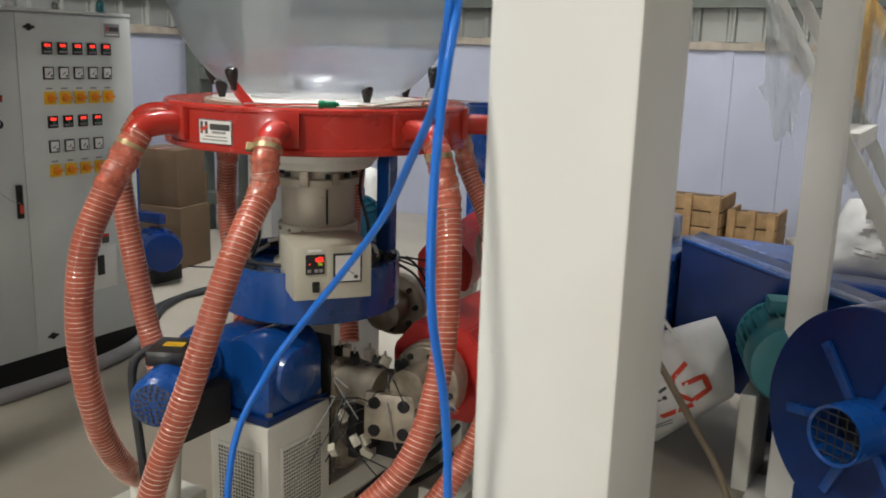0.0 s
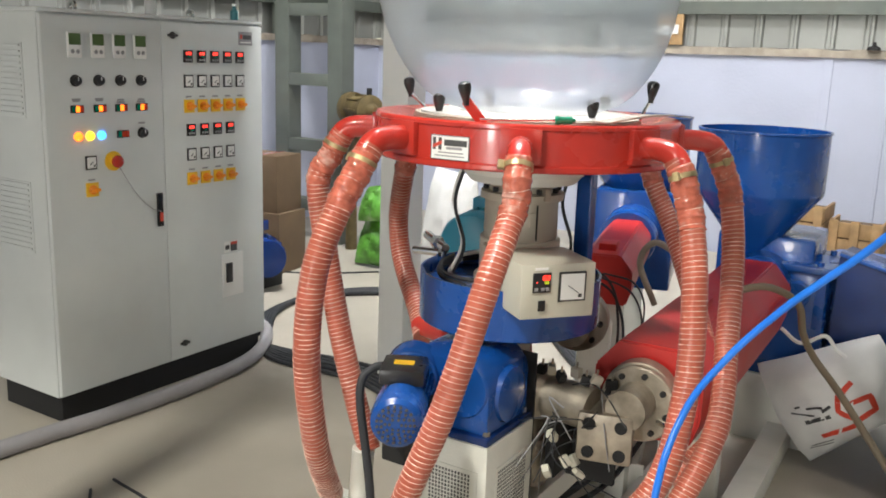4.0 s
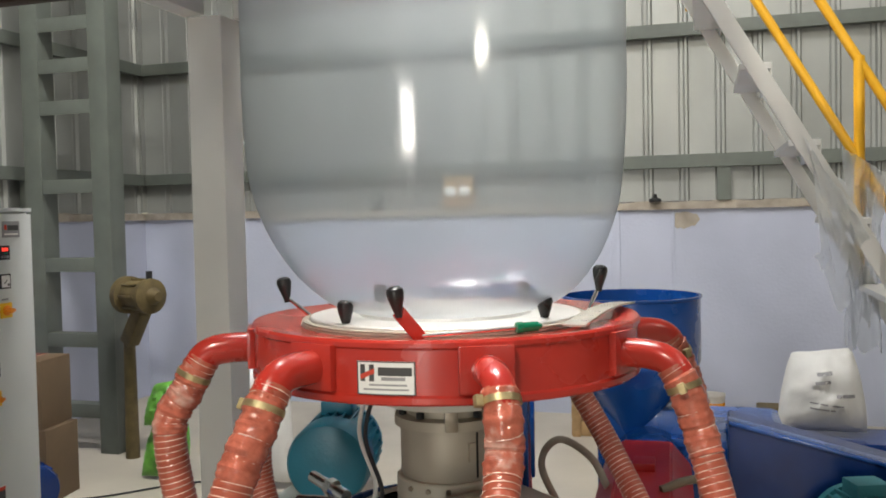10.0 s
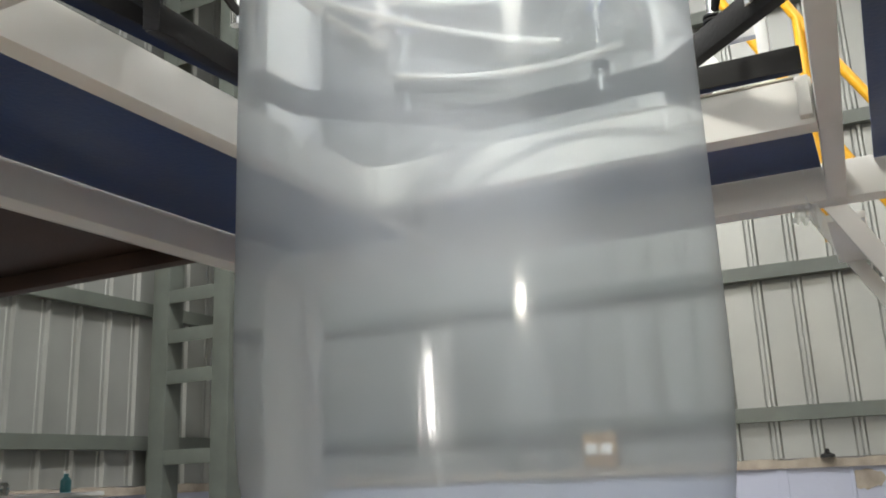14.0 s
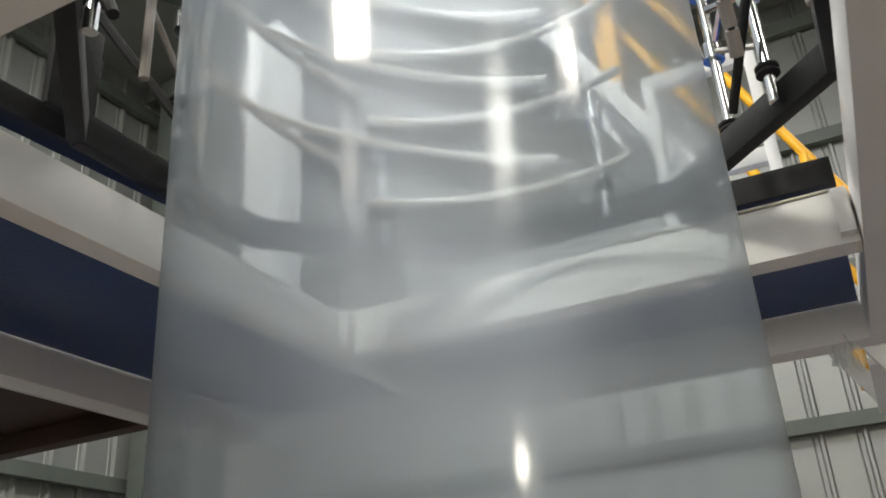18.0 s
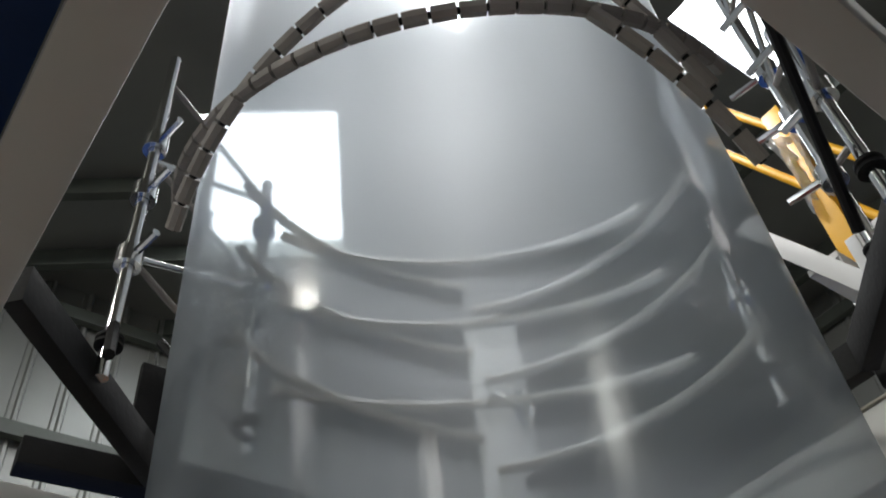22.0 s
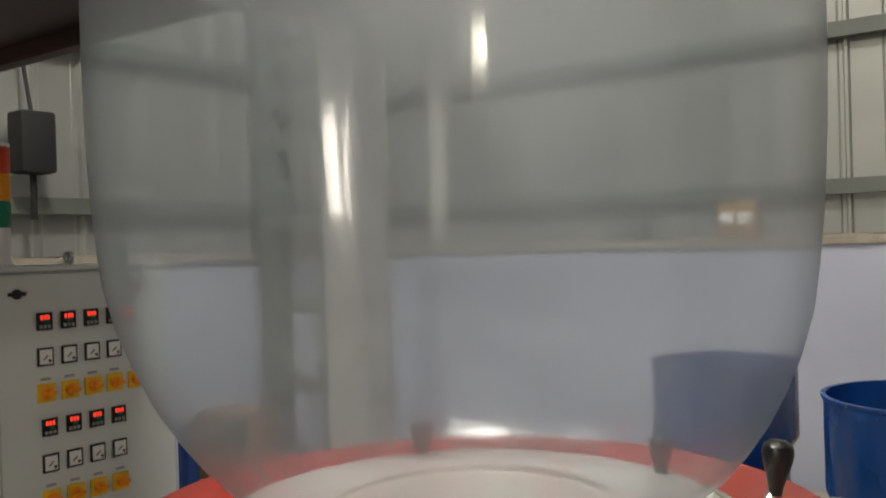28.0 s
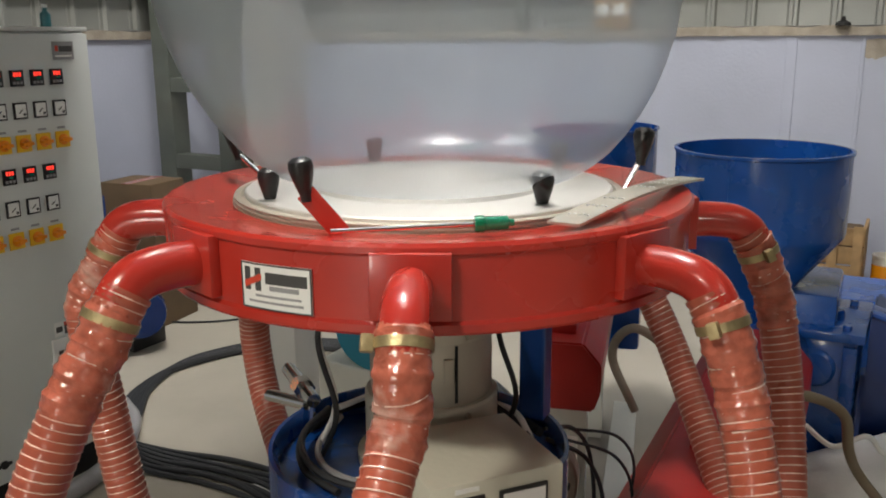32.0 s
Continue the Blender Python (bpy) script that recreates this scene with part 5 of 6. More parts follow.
part("bracket", nb(0.135, 0.165, -0.03, 0.10, 0.40, 0.62, 0.004), M_BLACKSTEEL, melt)
# cables and fittings lying in the blue drum and beside the neck
nest = thing("cable_nest", "tangle of dark cables lying in the blue drum", "cables")
for k in range(9):
    r0 = random.uniform(0.16, 0.235)
    a0 = random.uniform(0, 6.28)
    pts = [(-0.02 + r0 * math.cos(a0 + s * 0.5), -0.01 + r0 * math.sin(a0 + s * 0.5), 0.975 + 0.012 * (k % 3) + random.uniform(0, 0.012)) for s in range(6)]
    part("cable", pipe(bmesh.new(), smooth_line(pts, 5), 0.006 if k % 3 else 0.009, 7), (M_RUBBER, M_GREYINK, M_WHITEPLASTIC)[k % 3 if k % 4 == 0 else 0], nest)
fit = thing("water_fitting", "chrome hose fitting beside the die neck", "pipe fitting")
part("body", rod(bmesh.new(), (-0.24, -0.02, 1.03), (-0.36, 0.06, 1.045), 0.014, 12), M_CHROME, fit)
part("branch", rod(bmesh.new(), (-0.27, 0.0, 1.01), (-0.38, 0.02, 1.0), 0.012, 12), M_CHROME, fit)
part("nut", lathe(bmesh.new(), [(0, -0.012), (0.022, -0.012), (0.022, 0.012), (0, 0.012)], 6, Matrix.Translation((-0.29, 0.013, 1.036)) @ Vector((-0.12, 0.08, 0.015)).to_track_quat("Z", "Y").to_matrix().to_4x4()), M_CHROME, fit)
part("support", rod(bmesh.new(), (-0.25, -0.015, 0.99), (-0.245, -0.015, 1.03), 0.008, 8), M_CHROME, fit)
for k, (x, y) in enumerate(((-0.15, -0.06), (-0.12, -0.10), (0.12, 0.10))):
    pts = [(x, y, 1.33), (x - 0.03, y - 0.02, 1.2), (x + 0.01, y - 0.03, 1.08), (x - 0.03, y - 0.02, 0.985)]
    tagged(put("sensor_cable", pipe(bmesh.new(), smooth_line(pts, 7), 0.005, 7), M_RUBBER if k else M_WHITEPLASTIC, smooth=True), "thin cable hanging from the ring to the drum", "cable", "sensor cables")

# blue bracket under the ring, teal motor behind
tagged(put("blue_bracket", nb(0.10, 0.15, 0.15, 0.19, 1.0, 1.335, 0.006), M_BLUE), "blue steel bracket between drum and ring", "bracket")


def finned_motor(at, r, length, material, label, category="motor", foot=0.0):
    mot = thing("electric_motor", label, category, "electric motors", at=at)
    bm = lathe(bmesh.new(), [(0, 0), (r * 0.86, 0), (r * 0.86, length), (0, length)], 36)
    body = part("body", bm, material, mot)
    for k in range(28):
        part("fin", nb(r * 0.84, r, -0.003, 0.003, length * 0.08, length * 0.72, 0, Matrix.Rotation(2 * math.pi * k / 28, 4, "Z")), material, body, "", False)
    part("fan_cover", lathe(bmesh.new(), [(r, length * 0.72), (r, length * 0.98), (r * 0.93, length * 1.04), (r * 0.6, length * 1.07), (0, length * 1.07)], 36), material, mot)
    part("end_shield", lathe(bmesh.new(), [(0, -0.02), (r * 0.5, -0.02), (r * 0.95, 0), (r * 0.95, 0.03), (0, 0.03)], 36), material, mot)
    part("shaft", lathe(bmesh.new(), [(0, -0.10), (r * 0.16, -0.10), (r * 0.16, 0), (0, 0)], 16), M_STEEL, mot)
    part("terminal_box", nb(-r * 0.4, r * 0.4, r * 0.9, r * 1.25, length * 0.2, length * 0.5, 0.006), material, mot)
    return mot


finned_motor(pose(-0.80, 1.30, 0.80, 90, 0, 12), 0.15, 0.34, M_AQUA, "bright teal electric motor standing behind the die")
tagged(put("motor_stand", nb(-0.98, -0.70, 0.98, 1.34, 0.0, 0.65, 0.01), M_IVORY), "ivory steel stand under the teal motor", "motor stand")

# ---- blue air tubes on the tower column ----
for pts in ([(1.19, -1.26, 2.43), (1.185, -1.275, 2.0), (1.182, -1.28, 1.75), (1.177, -1.28, 1.625), (1.163, -1.265, 1.584), (1.147, -1.25, 1.539), (1.093, -1.21, 1.472), (1.028, -1.165, 1.396), (0.95, -1.135, 1.315), (0.89, -1.14, 1.24), (0.85, -1.17, 1.165), (0.84, -1.23, 1.06), (0.84, -1.24, 0.8), (0.84, -1.2, 0.4), (0.83, -1.1, 0.012)],
            [(1.20, -1.26, 2.43), (1.19, -1.268, 2.0), (1.184, -1.272, 1.70), (1.182, -1.275, 1.626), (1.185, -1.295, 1.571), (1.187, -1.31, 1.512), (1.189, -1.32, 1.433), (1.195, -1.325, 1.346), (1.203, -1.30, 1.185), (1.22, -1.32, 0.8), (1.24, -1.36, 0.3), (1.2, -1.4, 0.012)]):
    tagged(put("air_tube", pipe(bmesh.new(), smooth_line(pts, 8), 0.0047, 12), M_BLUETUBE, smooth=True), "bright blue plastic air tube hanging by the white column", "air tube", "blue air tubes")

# ---- sacks ----


def sack(name, corners, thick, label, group):
    """A slack filled bag: a puffed quad with creases."""
    bm = bmesh.new()
    n = 18
    a, b, c, d = [Vector(q) for q in corners]
    nor = (b - a).cross(d - a).normalized()
    sheets = []
    for side in (1, -1):
        grid = []
        for i in range(n + 1):
            row = []
            for j in range(n + 1):
                u, v = i / n, j / n
                p = a.lerp(b, u).lerp(d.lerp(c, u), v)
                puff = (math.sin(math.pi * u) * math.sin(math.pi * v)) ** 0.45
                crease = 0.032 * noise.noise((u * 4 + corners[0][0] * 9, v * 4, side)) + 0.02 * noise.noise((u * 13, v * 13, side * 3))
                pinch = 1 - 0.10 * math.sin(math.pi * u)
                cx, cy = 2 * u - 1, 2 * v - 1
                p = p.lerp((a + b + c + d) / 4, 0.10 * cx * cx * cy * cy + 0.012 * noise.noise((u * 4, v * 4, corners[0][0])))
                p = p.lerp(a.lerp(b, u).lerp(d.lerp(c, u), 0.5), 1 - pinch) + nor * side * (thick / 2 * puff + crease * puff)
                row.append(bm.verts.new(p))
            grid.append(row)
        for i in range(n):
            for j in range(n):
                q = (grid[i][j], grid[i + 1][j], grid[i + 1][j + 1], grid[i][j + 1])
                bm.faces.new(q if side > 0 else q[::-1])
    bmesh.ops.remove_doubles(bm, verts=bm.verts, dist=0.0008)
    bmesh.ops.recalc_face_normals(bm, faces=bm.faces)
    top = thing(name, label, "sack", group)
    part("bag", bm, M_SACK, top)
    return top


def drape(parent, points, width, material):
    """A printed stroke laid on the bag: plan points (x, z) carried back onto its cloth."""
    bag = parent.children[0].data
    tree = BVHTree.FromPolygons([v.co for v in bag.vertices], [tuple(f.vertices) for f in bag.polygons])
    line = []
    for p, q in zip(points, points[1:]):
        for k in range(6):
            line.append((p[0] + (q[0] - p[0]) * k / 6, p[1] + (q[1] - p[1]) * k / 6))
    line.append(points[-1])
    bm = bmesh.new()
    last = None
    for i, (x, z) in enumerate(line):
        a, b = line[max(i - 1, 0)], line[min(i + 1, len(line) - 1)]
        d = Vector((b[0] - a[0], b[1] - a[1])).normalized()
        row = []
        for sx in (-1, 1):
            hit = tree.ray_cast(Vector((x - d.y * sx * width / 2, 0.5, z + d.x * sx * width / 2)), Vector((0, 1, 0)))[0]
            row.append(bm.verts.new((hit + Vector((0, -0.003, 0))) if hit else Vector((x, 1.36, z))))
        if last:
            bm.faces.new((last[0], last[1], row[1], row[0]))
        last = row
    part("print", bm, material, parent, "", False)


s1 = sack("resin_sack", [(0.64, 1.44, -0.01), (0.97, 1.42, 0.30), (0.84, 1.50, 0.62), (0.36, 1.46, 0.39)], 0.37, "crumpled white woven sack with red and dark print", "sacks")
drape(s1, [(0.698, 0.196), (0.818, 0.278)], 0.020, M_SIGNRED)
drape(s1, [(0.772, 0.435), (0.735, 0.375), (0.745, 0.325), (0.815, 0.295), (0.868, 0.345), (0.842, 0.395), (0.775, 0.355)], 0.020, M_SIGNRED)
for a, b, w in (((0.575, 0.262), (0.665, 0.285), 0.006), ((0.63, 0.30), (0.69, 0.325), 0.010), ((0.69, 0.31), (0.715, 0.335), 0.012), ((0.585, 0.285), (0.605, 0.30), 0.008), ((0.635, 0.245), (0.70, 0.285), 0.016), ((0.705, 0.285), (0.722, 0.297), 0.016), ((0.66, 0.135), (0.74, 0.19), 0.004), ((0.655, 0.12), (0.74, 0.175), 0.004)):
    drape(s1, [a, b], w, M_INK)
tie = smooth_line([(0.50, 1.30, 0.60), (0.58, 1.28, 0.56), (0.66, 1.30, 0.60), (0.70, 1.33, 0.55), (0.74, 1.34, 0.52)], 6)
part("tie_cord", pipe(bmesh.new(), tie, 0.008, 8), M_WHITEPLASTIC, s1, "twisted white tie cord")
s2 = sack("resin_sack", [(0.93, 3.62, 0.355), (1.46, 3.62, 0.355), (1.38, 3.72, 0.88), (1.02, 3.72, 0.84)], 0.30, "full white printed sack standing on a dark box", "sacks")
for a, b, w in (((1.16, 0.72), (1.24, 0.73), 0.02), ((1.15, 0.67), (1.23, 0.68), 0.02), ((1.26, 0.60), (1.36, 0.60), 0.02), ((1.12, 0.56), (1.30, 0.54), 0.008), ((1.12, 0.53), (1.26, 0.515), 0.008)):
    drape(s2, [a, b], w, M_GREYINK)
tagged(put("pallet_box", nb(0.95, 1.70, 3.45, 3.85, 0.0, 0.352, 0.01), M_NAVY), "dark blue steel box carrying the sack", "box")
sack("resin_sack", [(-2.38, 3.0, 0.0), (-1.90, 3.05, 0.0), (-1.95, 3.12, 0.82), (-2.32, 3.1, 0.86)], 0.30, "slumped grey-white sack heap behind the column", "sacks")

# tan hose from the extruder over the sack to the floor
tan = [(0.42, 0.80, 0.84), (0.52, 0.86, 0.86), (0.61, 0.94, 0.80), (0.63, 1.0, 0.68), (0.66, 1.10, 0.57), (0.76, 1.05, 0.48), (0.88, 0.98, 0.36), (1.0, 0.94, 0.22), (1.10, 0.9, 0.05), (1.2, 0.86, 0.02)]
tagged(put("water_hose", pipe(bmesh.new(), smooth_line(tan, 8), 0.013, 12), paint("tan_rubber", (0.19, 0.15, 0.10), 0.5, vary=0.15), smooth=True), "tan rubber water hose looping from the extruder to the floor", "hose")

# ---- drives on the far side ----
gb = thing("extruder_gearbox", "blue cast gearbox beside the hopper", "gearbox")
part("body", nb(0.30, 0.61, 1.58, 1.95, 0.30, 0.775, 0.02), M_BLUE, gb)
part("lid", nb(0.285, 0.625, 1.56, 1.97, 0.775, 0.805, 0.006), M_BLUE, gb)
for x in (0.34, 0.57):
    for y in (1.60, 1.90):
        part("bolt", lathe(bmesh.new(), [(0, 0.016), (0.013, 0.016), (0.013, 0), (0, 0)], 6, pose(x, y, 0.805)), M_BLUE, gb)
part("breather", lathe(bmesh.new(), [(0, 0.03), (0.03, 0.03), (0.034, 0.02), (0.034, 0), (0, 0)], 20, pose(0.52, 1.72, 0.805)), M_BLUE, gb)
part("round_cover", lathe(bmesh.new(), [(0, 0.02), (0.05, 0.02), (0.06, 0.01), (0.06, 0), (0, 0)], 32, pose(0.49, 1.58, 0.68, 90)), M_BLUE, gb)
for x in (0.34, 0.585):
    part("lug", nb(x - 0.02, x + 0.02, 1.565, 1.59, 0.54, 0.76, 0.004), M_BLUE, gb)
part("foot", nb(0.29, 0.62, 1.57, 1.95, 0.0, 0.30, 0.006), M_IVORY, gb)
guard = thing("belt_guard", "long dark navy sheet-metal belt guard sloping down from the gearbox", "belt guard")
bm = bmesh.new()
pr = [(0.632, 0.855), (1.70, 0.60), (1.70, 0.12), (0.632, 0.28)]
loops = [[bm.verts.new((x, y, z)) for x, z in pr] for y in (1.62, 1.90)]
for k in range(4):
    bm.faces.new((loops[0][k], loops[0][(k + 1) % 4], loops[1][(k + 1) % 4], loops[1][k]))
bm.faces.new(loops[0][::-1])
bm.faces.new(loops[1])
bmesh.ops.bevel(bm, geom=list(bm.edges), offset=0.008, segments=2, affect="EDGES")
bmesh.ops.recalc_face_normals(bm, faces=bm.faces)
part("shell", bm, M_NAVY, guard)
part("edge_strip", beam(bmesh.new(), (0.632, 1.66, 0.862), (1.70, 1.66, 0.607), 0.10, 0.012, 0.003), M_BLUE, guard)
part("foot", nb(1.0, 1.7, 1.76, 1.88, 0.0, 0.2, 0.004), M_NAVY, guard)
finned_motor(pose(1.04, 1.58, 0.53, 90, 0, 20), 0.15, 0.36, M_TEAL, "dark teal finned electric motor on white brackets")
for x in (1.03, 1.20):
    tagged(put("motor_bracket", nb(x - 0.03, x + 0.03, 1.24, 1.56, 0.0, 0.385, 0.006), M_IVORY), "white steel motor bracket on the floor", "bracket", "motor brackets")
# flat blue box and wooden crates by the wall
tagged(put("blue_drum_lid", nb(0.40, 0.92, 2.6, 3.1, 0.30, 0.62, 0.05), M_BLUE), "blue steel cover box behind the gearbox", "box")
tagged(put("cover_stand", nb(0.45, 0.88, 2.65, 3.05, 0.0, 0.30, 0.01), M_NAVY), "dark stand under the blue cover", "stand")


def crate(x0, x1, y0, y1, h, label):
    c = thing("wooden_crate", label, "crate", "wooden crates")
    rows = int(h / 0.11)
    for k in range(rows):
        z0, z1 = k * h / rows + 0.006, (k + 1) * h / rows - 0.006
        part("plank", nb(x0, x1, y0, y0 + 0.02, z0, z1, 0.003), M_WOOD, c)
        part("plank", nb(x0, x0 + 0.02, y0 + 0.022, y1, z0, z1, 0.003), M_WOOD, c)
        part("plank", nb(x1 - 0.02, x1, y0 + 0.022, y1, z0, z1, 0.003), M_WOOD, c)
    for x in (x0 + 0.04, (x0 + x1) / 2, x1 - 0.04):
        part("batten", nb(x - 0.03, x + 0.03, y0 - 0.02, y0 - 0.002, 0, h + 0.01, 0.003), M_WOOD, c)
    part("floor_board", nb(x0 + 0.02, x1 - 0.02, y0 + 0.02, y1, 0.01, 0.03), M_WOOD, c)
    part("top_bundle", nb(x0 + 0.03, x1 - 0.03, y0 + 0.03, y1 - 0.03, h * 0.5, h - 0.04, 0.02), M_CARD, c)


crate(-0.42, 0.08, 4.70, 5.15, 0.60, "open weathered wooden crate by the wall")
crate(0.10, 0.47, 4.80, 5.2, 0.50, "smaller weathered wooden crate with lid battens")
tin = thing("paint_tin", "open metal tin with bright rim beside the crates", "tin")
part("can", lathe(bmesh.new(), [(0, 0.0), (0.085, 0.0), (0.085, 0.28), (0.09, 0.285), (0.09, 0.30), (0.08, 0.30), (0.08, 0.02), (0, 0.02)], 32, pose(0.60, 5.0, 0)), M_DISC, tin)
part("label_band", lathe(bmesh.new(), [(0.0858, 0.05), (0.0865, 0.05), (0.0865, 0.24), (0.0858, 0.24)], 32, pose(0.60, 5.0, 0), True), M_AMBERLENS, tin)
for x, y, w, h in ((0.78, 4.9, 0.18, 0.16), (1.02, 5.05, 0.22, 0.22), (1.35, 5.0, 0.3, 0.12)):
    tagged(put("scrap_block", nb(x - w / 2, x + w / 2, y - 0.1, y + 0.1, 0, h, 0.02), M_DIRTMOTOR), "rusty scrap part on the floor by the wall", "scrap", "scrap parts")

# old pump motor on its pedestal by the lattice column
old = thing("old_motor", "dirty yellow-brown motor on a rusty pedestal", "motor")
om = pose(-3.30, 3.36, 1.17, 90, 0, 70)
part("body", lathe(bmesh.new(), [(0, -0.02), (0.11, -0.02), (0.13, 0.0), (0.13, 0.05), (0.10, 0.06), (0.105, 0.24), (0.12, 0.25), (0.12, 0.29), (0.06, 0.31), (0.03, 0.37), (0, 0.37)], 28, om), M_DIRTMOTOR, old)
for k in range(8):
    part("fin", nb(0.10, 0.118, -0.008, 0.008, 0.07, 0.23, 0.002, om @ Matrix.Rotation(2 * math.pi * k / 8, 4, "Z")), M_DIRTMOTOR, old)
part("ear", nb(-0.02, 0.02, 0.11, 0.17, 0.26, 0.28, 0.004, om), M_BLACKSTEEL, old)
part("bracket", beam(bmesh.new(), (-3.22, 3.42, 1.05), (-3.36, 3.46, 0.82), 0.10, 0.10, 0.01), M_DIRTMOTOR, old)
part("pedestal", rod(bmesh.new(), (-3.36, 3.46, 0.0), (-3.36, 3.46, 0.9), 0.05, 14, 0.04), M_DIRTMOTOR, old)
tagged(put("cardboard_sheet", nb(-0.12, 0.12, -0.012, 0.012, 0.0, 0.62, 0.002, pose(-3.62, 2.92, 0.0, -6, 0, 25)), M_CARD), "brown cardboard sheet leaning near the cabinet", "cardboard")
tagged(put("blue_bucket", lathe(bmesh.new(), [(0, 0), (0.10, 0), (0.13, 0.26), (0.135, 0.27), (0.125, 0.27), (0.095, 0.02), (0, 0.02)], 28, pose(-3.45, 2.35, 0)), M_BLUE, smooth=True), "small blue bucket on the floor", "bucket")
M_GREENBAG = paint("green_bag_print", (0.12, 0.36, 0.05), 0.35, vary=0.5, scale=9, stain_glint=(0.7, 0.72, 0.6), stain_glint_amount=0.9)
for q in (((-3.00, 3.02, 0.0), (-2.66, 3.06, 0.0), (-2.70, 3.18, 0.36), (-2.95, 3.15, 0.40)), ((-2.95, 3.0, 0.34), (-2.68, 3.02, 0.36), (-2.72, 3.12, 0.66), (-2.92, 3.12, 0.62))):
    b = sack("plastic_bag", q, 0.18, "green and white printed plastic bag on the floor", "plastic bags")
    b.children[0].data.materials[0] = M_GREENBAG

# ---- cables and pipes on the floor ----
grey = [(-2.03, -1.6, 0.035), (-2.03, -0.9, 0.035), (-2.00, -0.35, 0.035), (-1.96, 0.0, 0.035), (-1.94, 0.4, 0.035), (-1.97, 0.78, 0.035), (-2.06, 1.05, 0.035), (-2.25, 1.3, 0.035), (-2.45, 1.42, 0.035)]
tagged(put("conduit_pipe", pipe(bmesh.new(), smooth_line(grey, 8), 0.035, 16), M_GREYPIPE, smooth=True), "grey flexible conduit lying along the cabinet", "conduit")
random.seed(8)
for k in range(7):
    o = 0.028 * k
    pts = [(-2.15, 1.10 + o * 0.4, 0.014), (-1.9, 1.02 + o, 0.014), (-1.6, 1.06 + o + random.uniform(-0.02, 0.02), 0.014), (-1.3, 1.02 + o * 1.2, 0.014), (-1.0, 0.85 + o, 0.014), (-0.6, 0.5 + o, 0.014), (-0.3, 0.3 + o, 0.02)]
    tagged(put("floor_cable", pipe(bmesh.new(), smooth_line(pts, 6), 0.012, 8), M_RUBBER, smooth=True), "black cable lying on the concrete floor", "cable", "floor cables")
for k in range(5):
    o = 0.03 * k
    pts = [(-2.3, 1.25 + o, 0.02), (-2.52, 1.55 + o, 0.02), (-2.58 - o * 0.2, 1.95 + o, 0.02), (-2.35, 2.38 + o, 0.02), (-1.8, 2.55 + o, 0.02), (-1.1, 2.4 + o, 0.02), (-0.6, 1.9 + o, 0.02)]
    tagged(put("floor_cable", pipe(bmesh.new(), smooth_line(pts, 6), 0.018, 8), M_RUBBER, smooth=True), "thick black cable looping over the floor", "cable", "floor cables")
for pts in ([(-3.4, 2.4, 0.008), (-3.0, 2.6, 0.008), (-2.6, 3.0, 0.008), (-2.2, 3.1, 0.008)], [(-1.5, -0.4, 0.005), (-1.2, -0.62, 0.005), (-1.05, -0.5, 0.005), (-1.2, -0.35, 0.005), (-1.5, -0.3, 0.005)]):
    tagged(put("thin_cord", pipe(bmesh.new(), smooth_line(pts, 8), 0.006, 7), M_RUBBER, smooth=True), "thin black cord on the floor", "cord", "floor cords")

# air manifold at the foot of the hoses
man = thing("air_manifold", "white sheet-metal air manifold with hose spigots", "air manifold")
part("box", nb(-0.52, -0.32, -0.50, -0.16, 0.0, 0.22, 0.01), M_IVORY, man)
part("spigot", rod(bmesh.new(), (-0.42, -0.33, 0.20), (-0.42, -0.33, 0.31), 0.034, 20), M_IVORY, man)
part("spigot", rod(bmesh.new(), (-0.36, -0.28, 0.20), (-0.34, -0.28, 0.45), 0.034, 20), M_IVORY, man)

# ---- stair with yellow rails ----
stair = thing("steel_stair", "steep white steel stair with yellow tube rails", "stair")
SL = -1.74


def stair_x(z):
    return 0.60 + (z - 2.40) / SL


for y, h in ((1.48, 0.06), (2.16, 0.055)):
    part("stringer", beam(bmesh.new(), (stair_x(0.06), y, 0.06), (stair_x(3.9), y, 3.9), 0.02, h, 0.003), M_WHITE, stair)
for k in range(13):
    z = 0.22 + k * 0.28
    x = stair_x(z)
    tread = part("tread", nb(x - 0.05, x + 0.06, 1.492, 2.148, z - 0.012, z + 0.012, 0.003), M_WHITE, stair)
    part("lip", nb(x + 0.054, x + 0.06, 1.495, 2.145, z - 0.05, z - 0.012, 0.001), M_WHITE, tread)
for dz in (0.46, 0.88):
    part("rail", pipe(bmesh.new(), [(stair_x(0.4), 2.18, 0.4 + dz), (0.70, 2.18, 2.226 + dz), (0.60, 2.18, 2.405 + dz), (0.50, 2.18, 2.60 + dz), (-0.55, 2.18, 4.72 + dz)], 0.02, 12), M_YELLOW, stair, "yellow tube rail")
part("rail_post", nb(-0.235, -0.145, 2.15, 2.205, 3.80, 5.0, 0.004), M_YELLOW, stair, "wide flat yellow post")
for x in (1.66, 1.175, 0.50):
    z = 2.40 + SL * (x - 0.60)
    part("rail_post", rod(bmesh.new(), (x, 2.18, z - 0.03), (x, 2.18, z + 0.90), 0.022, 12), M_YELLOW, stair, "yellow tube post")


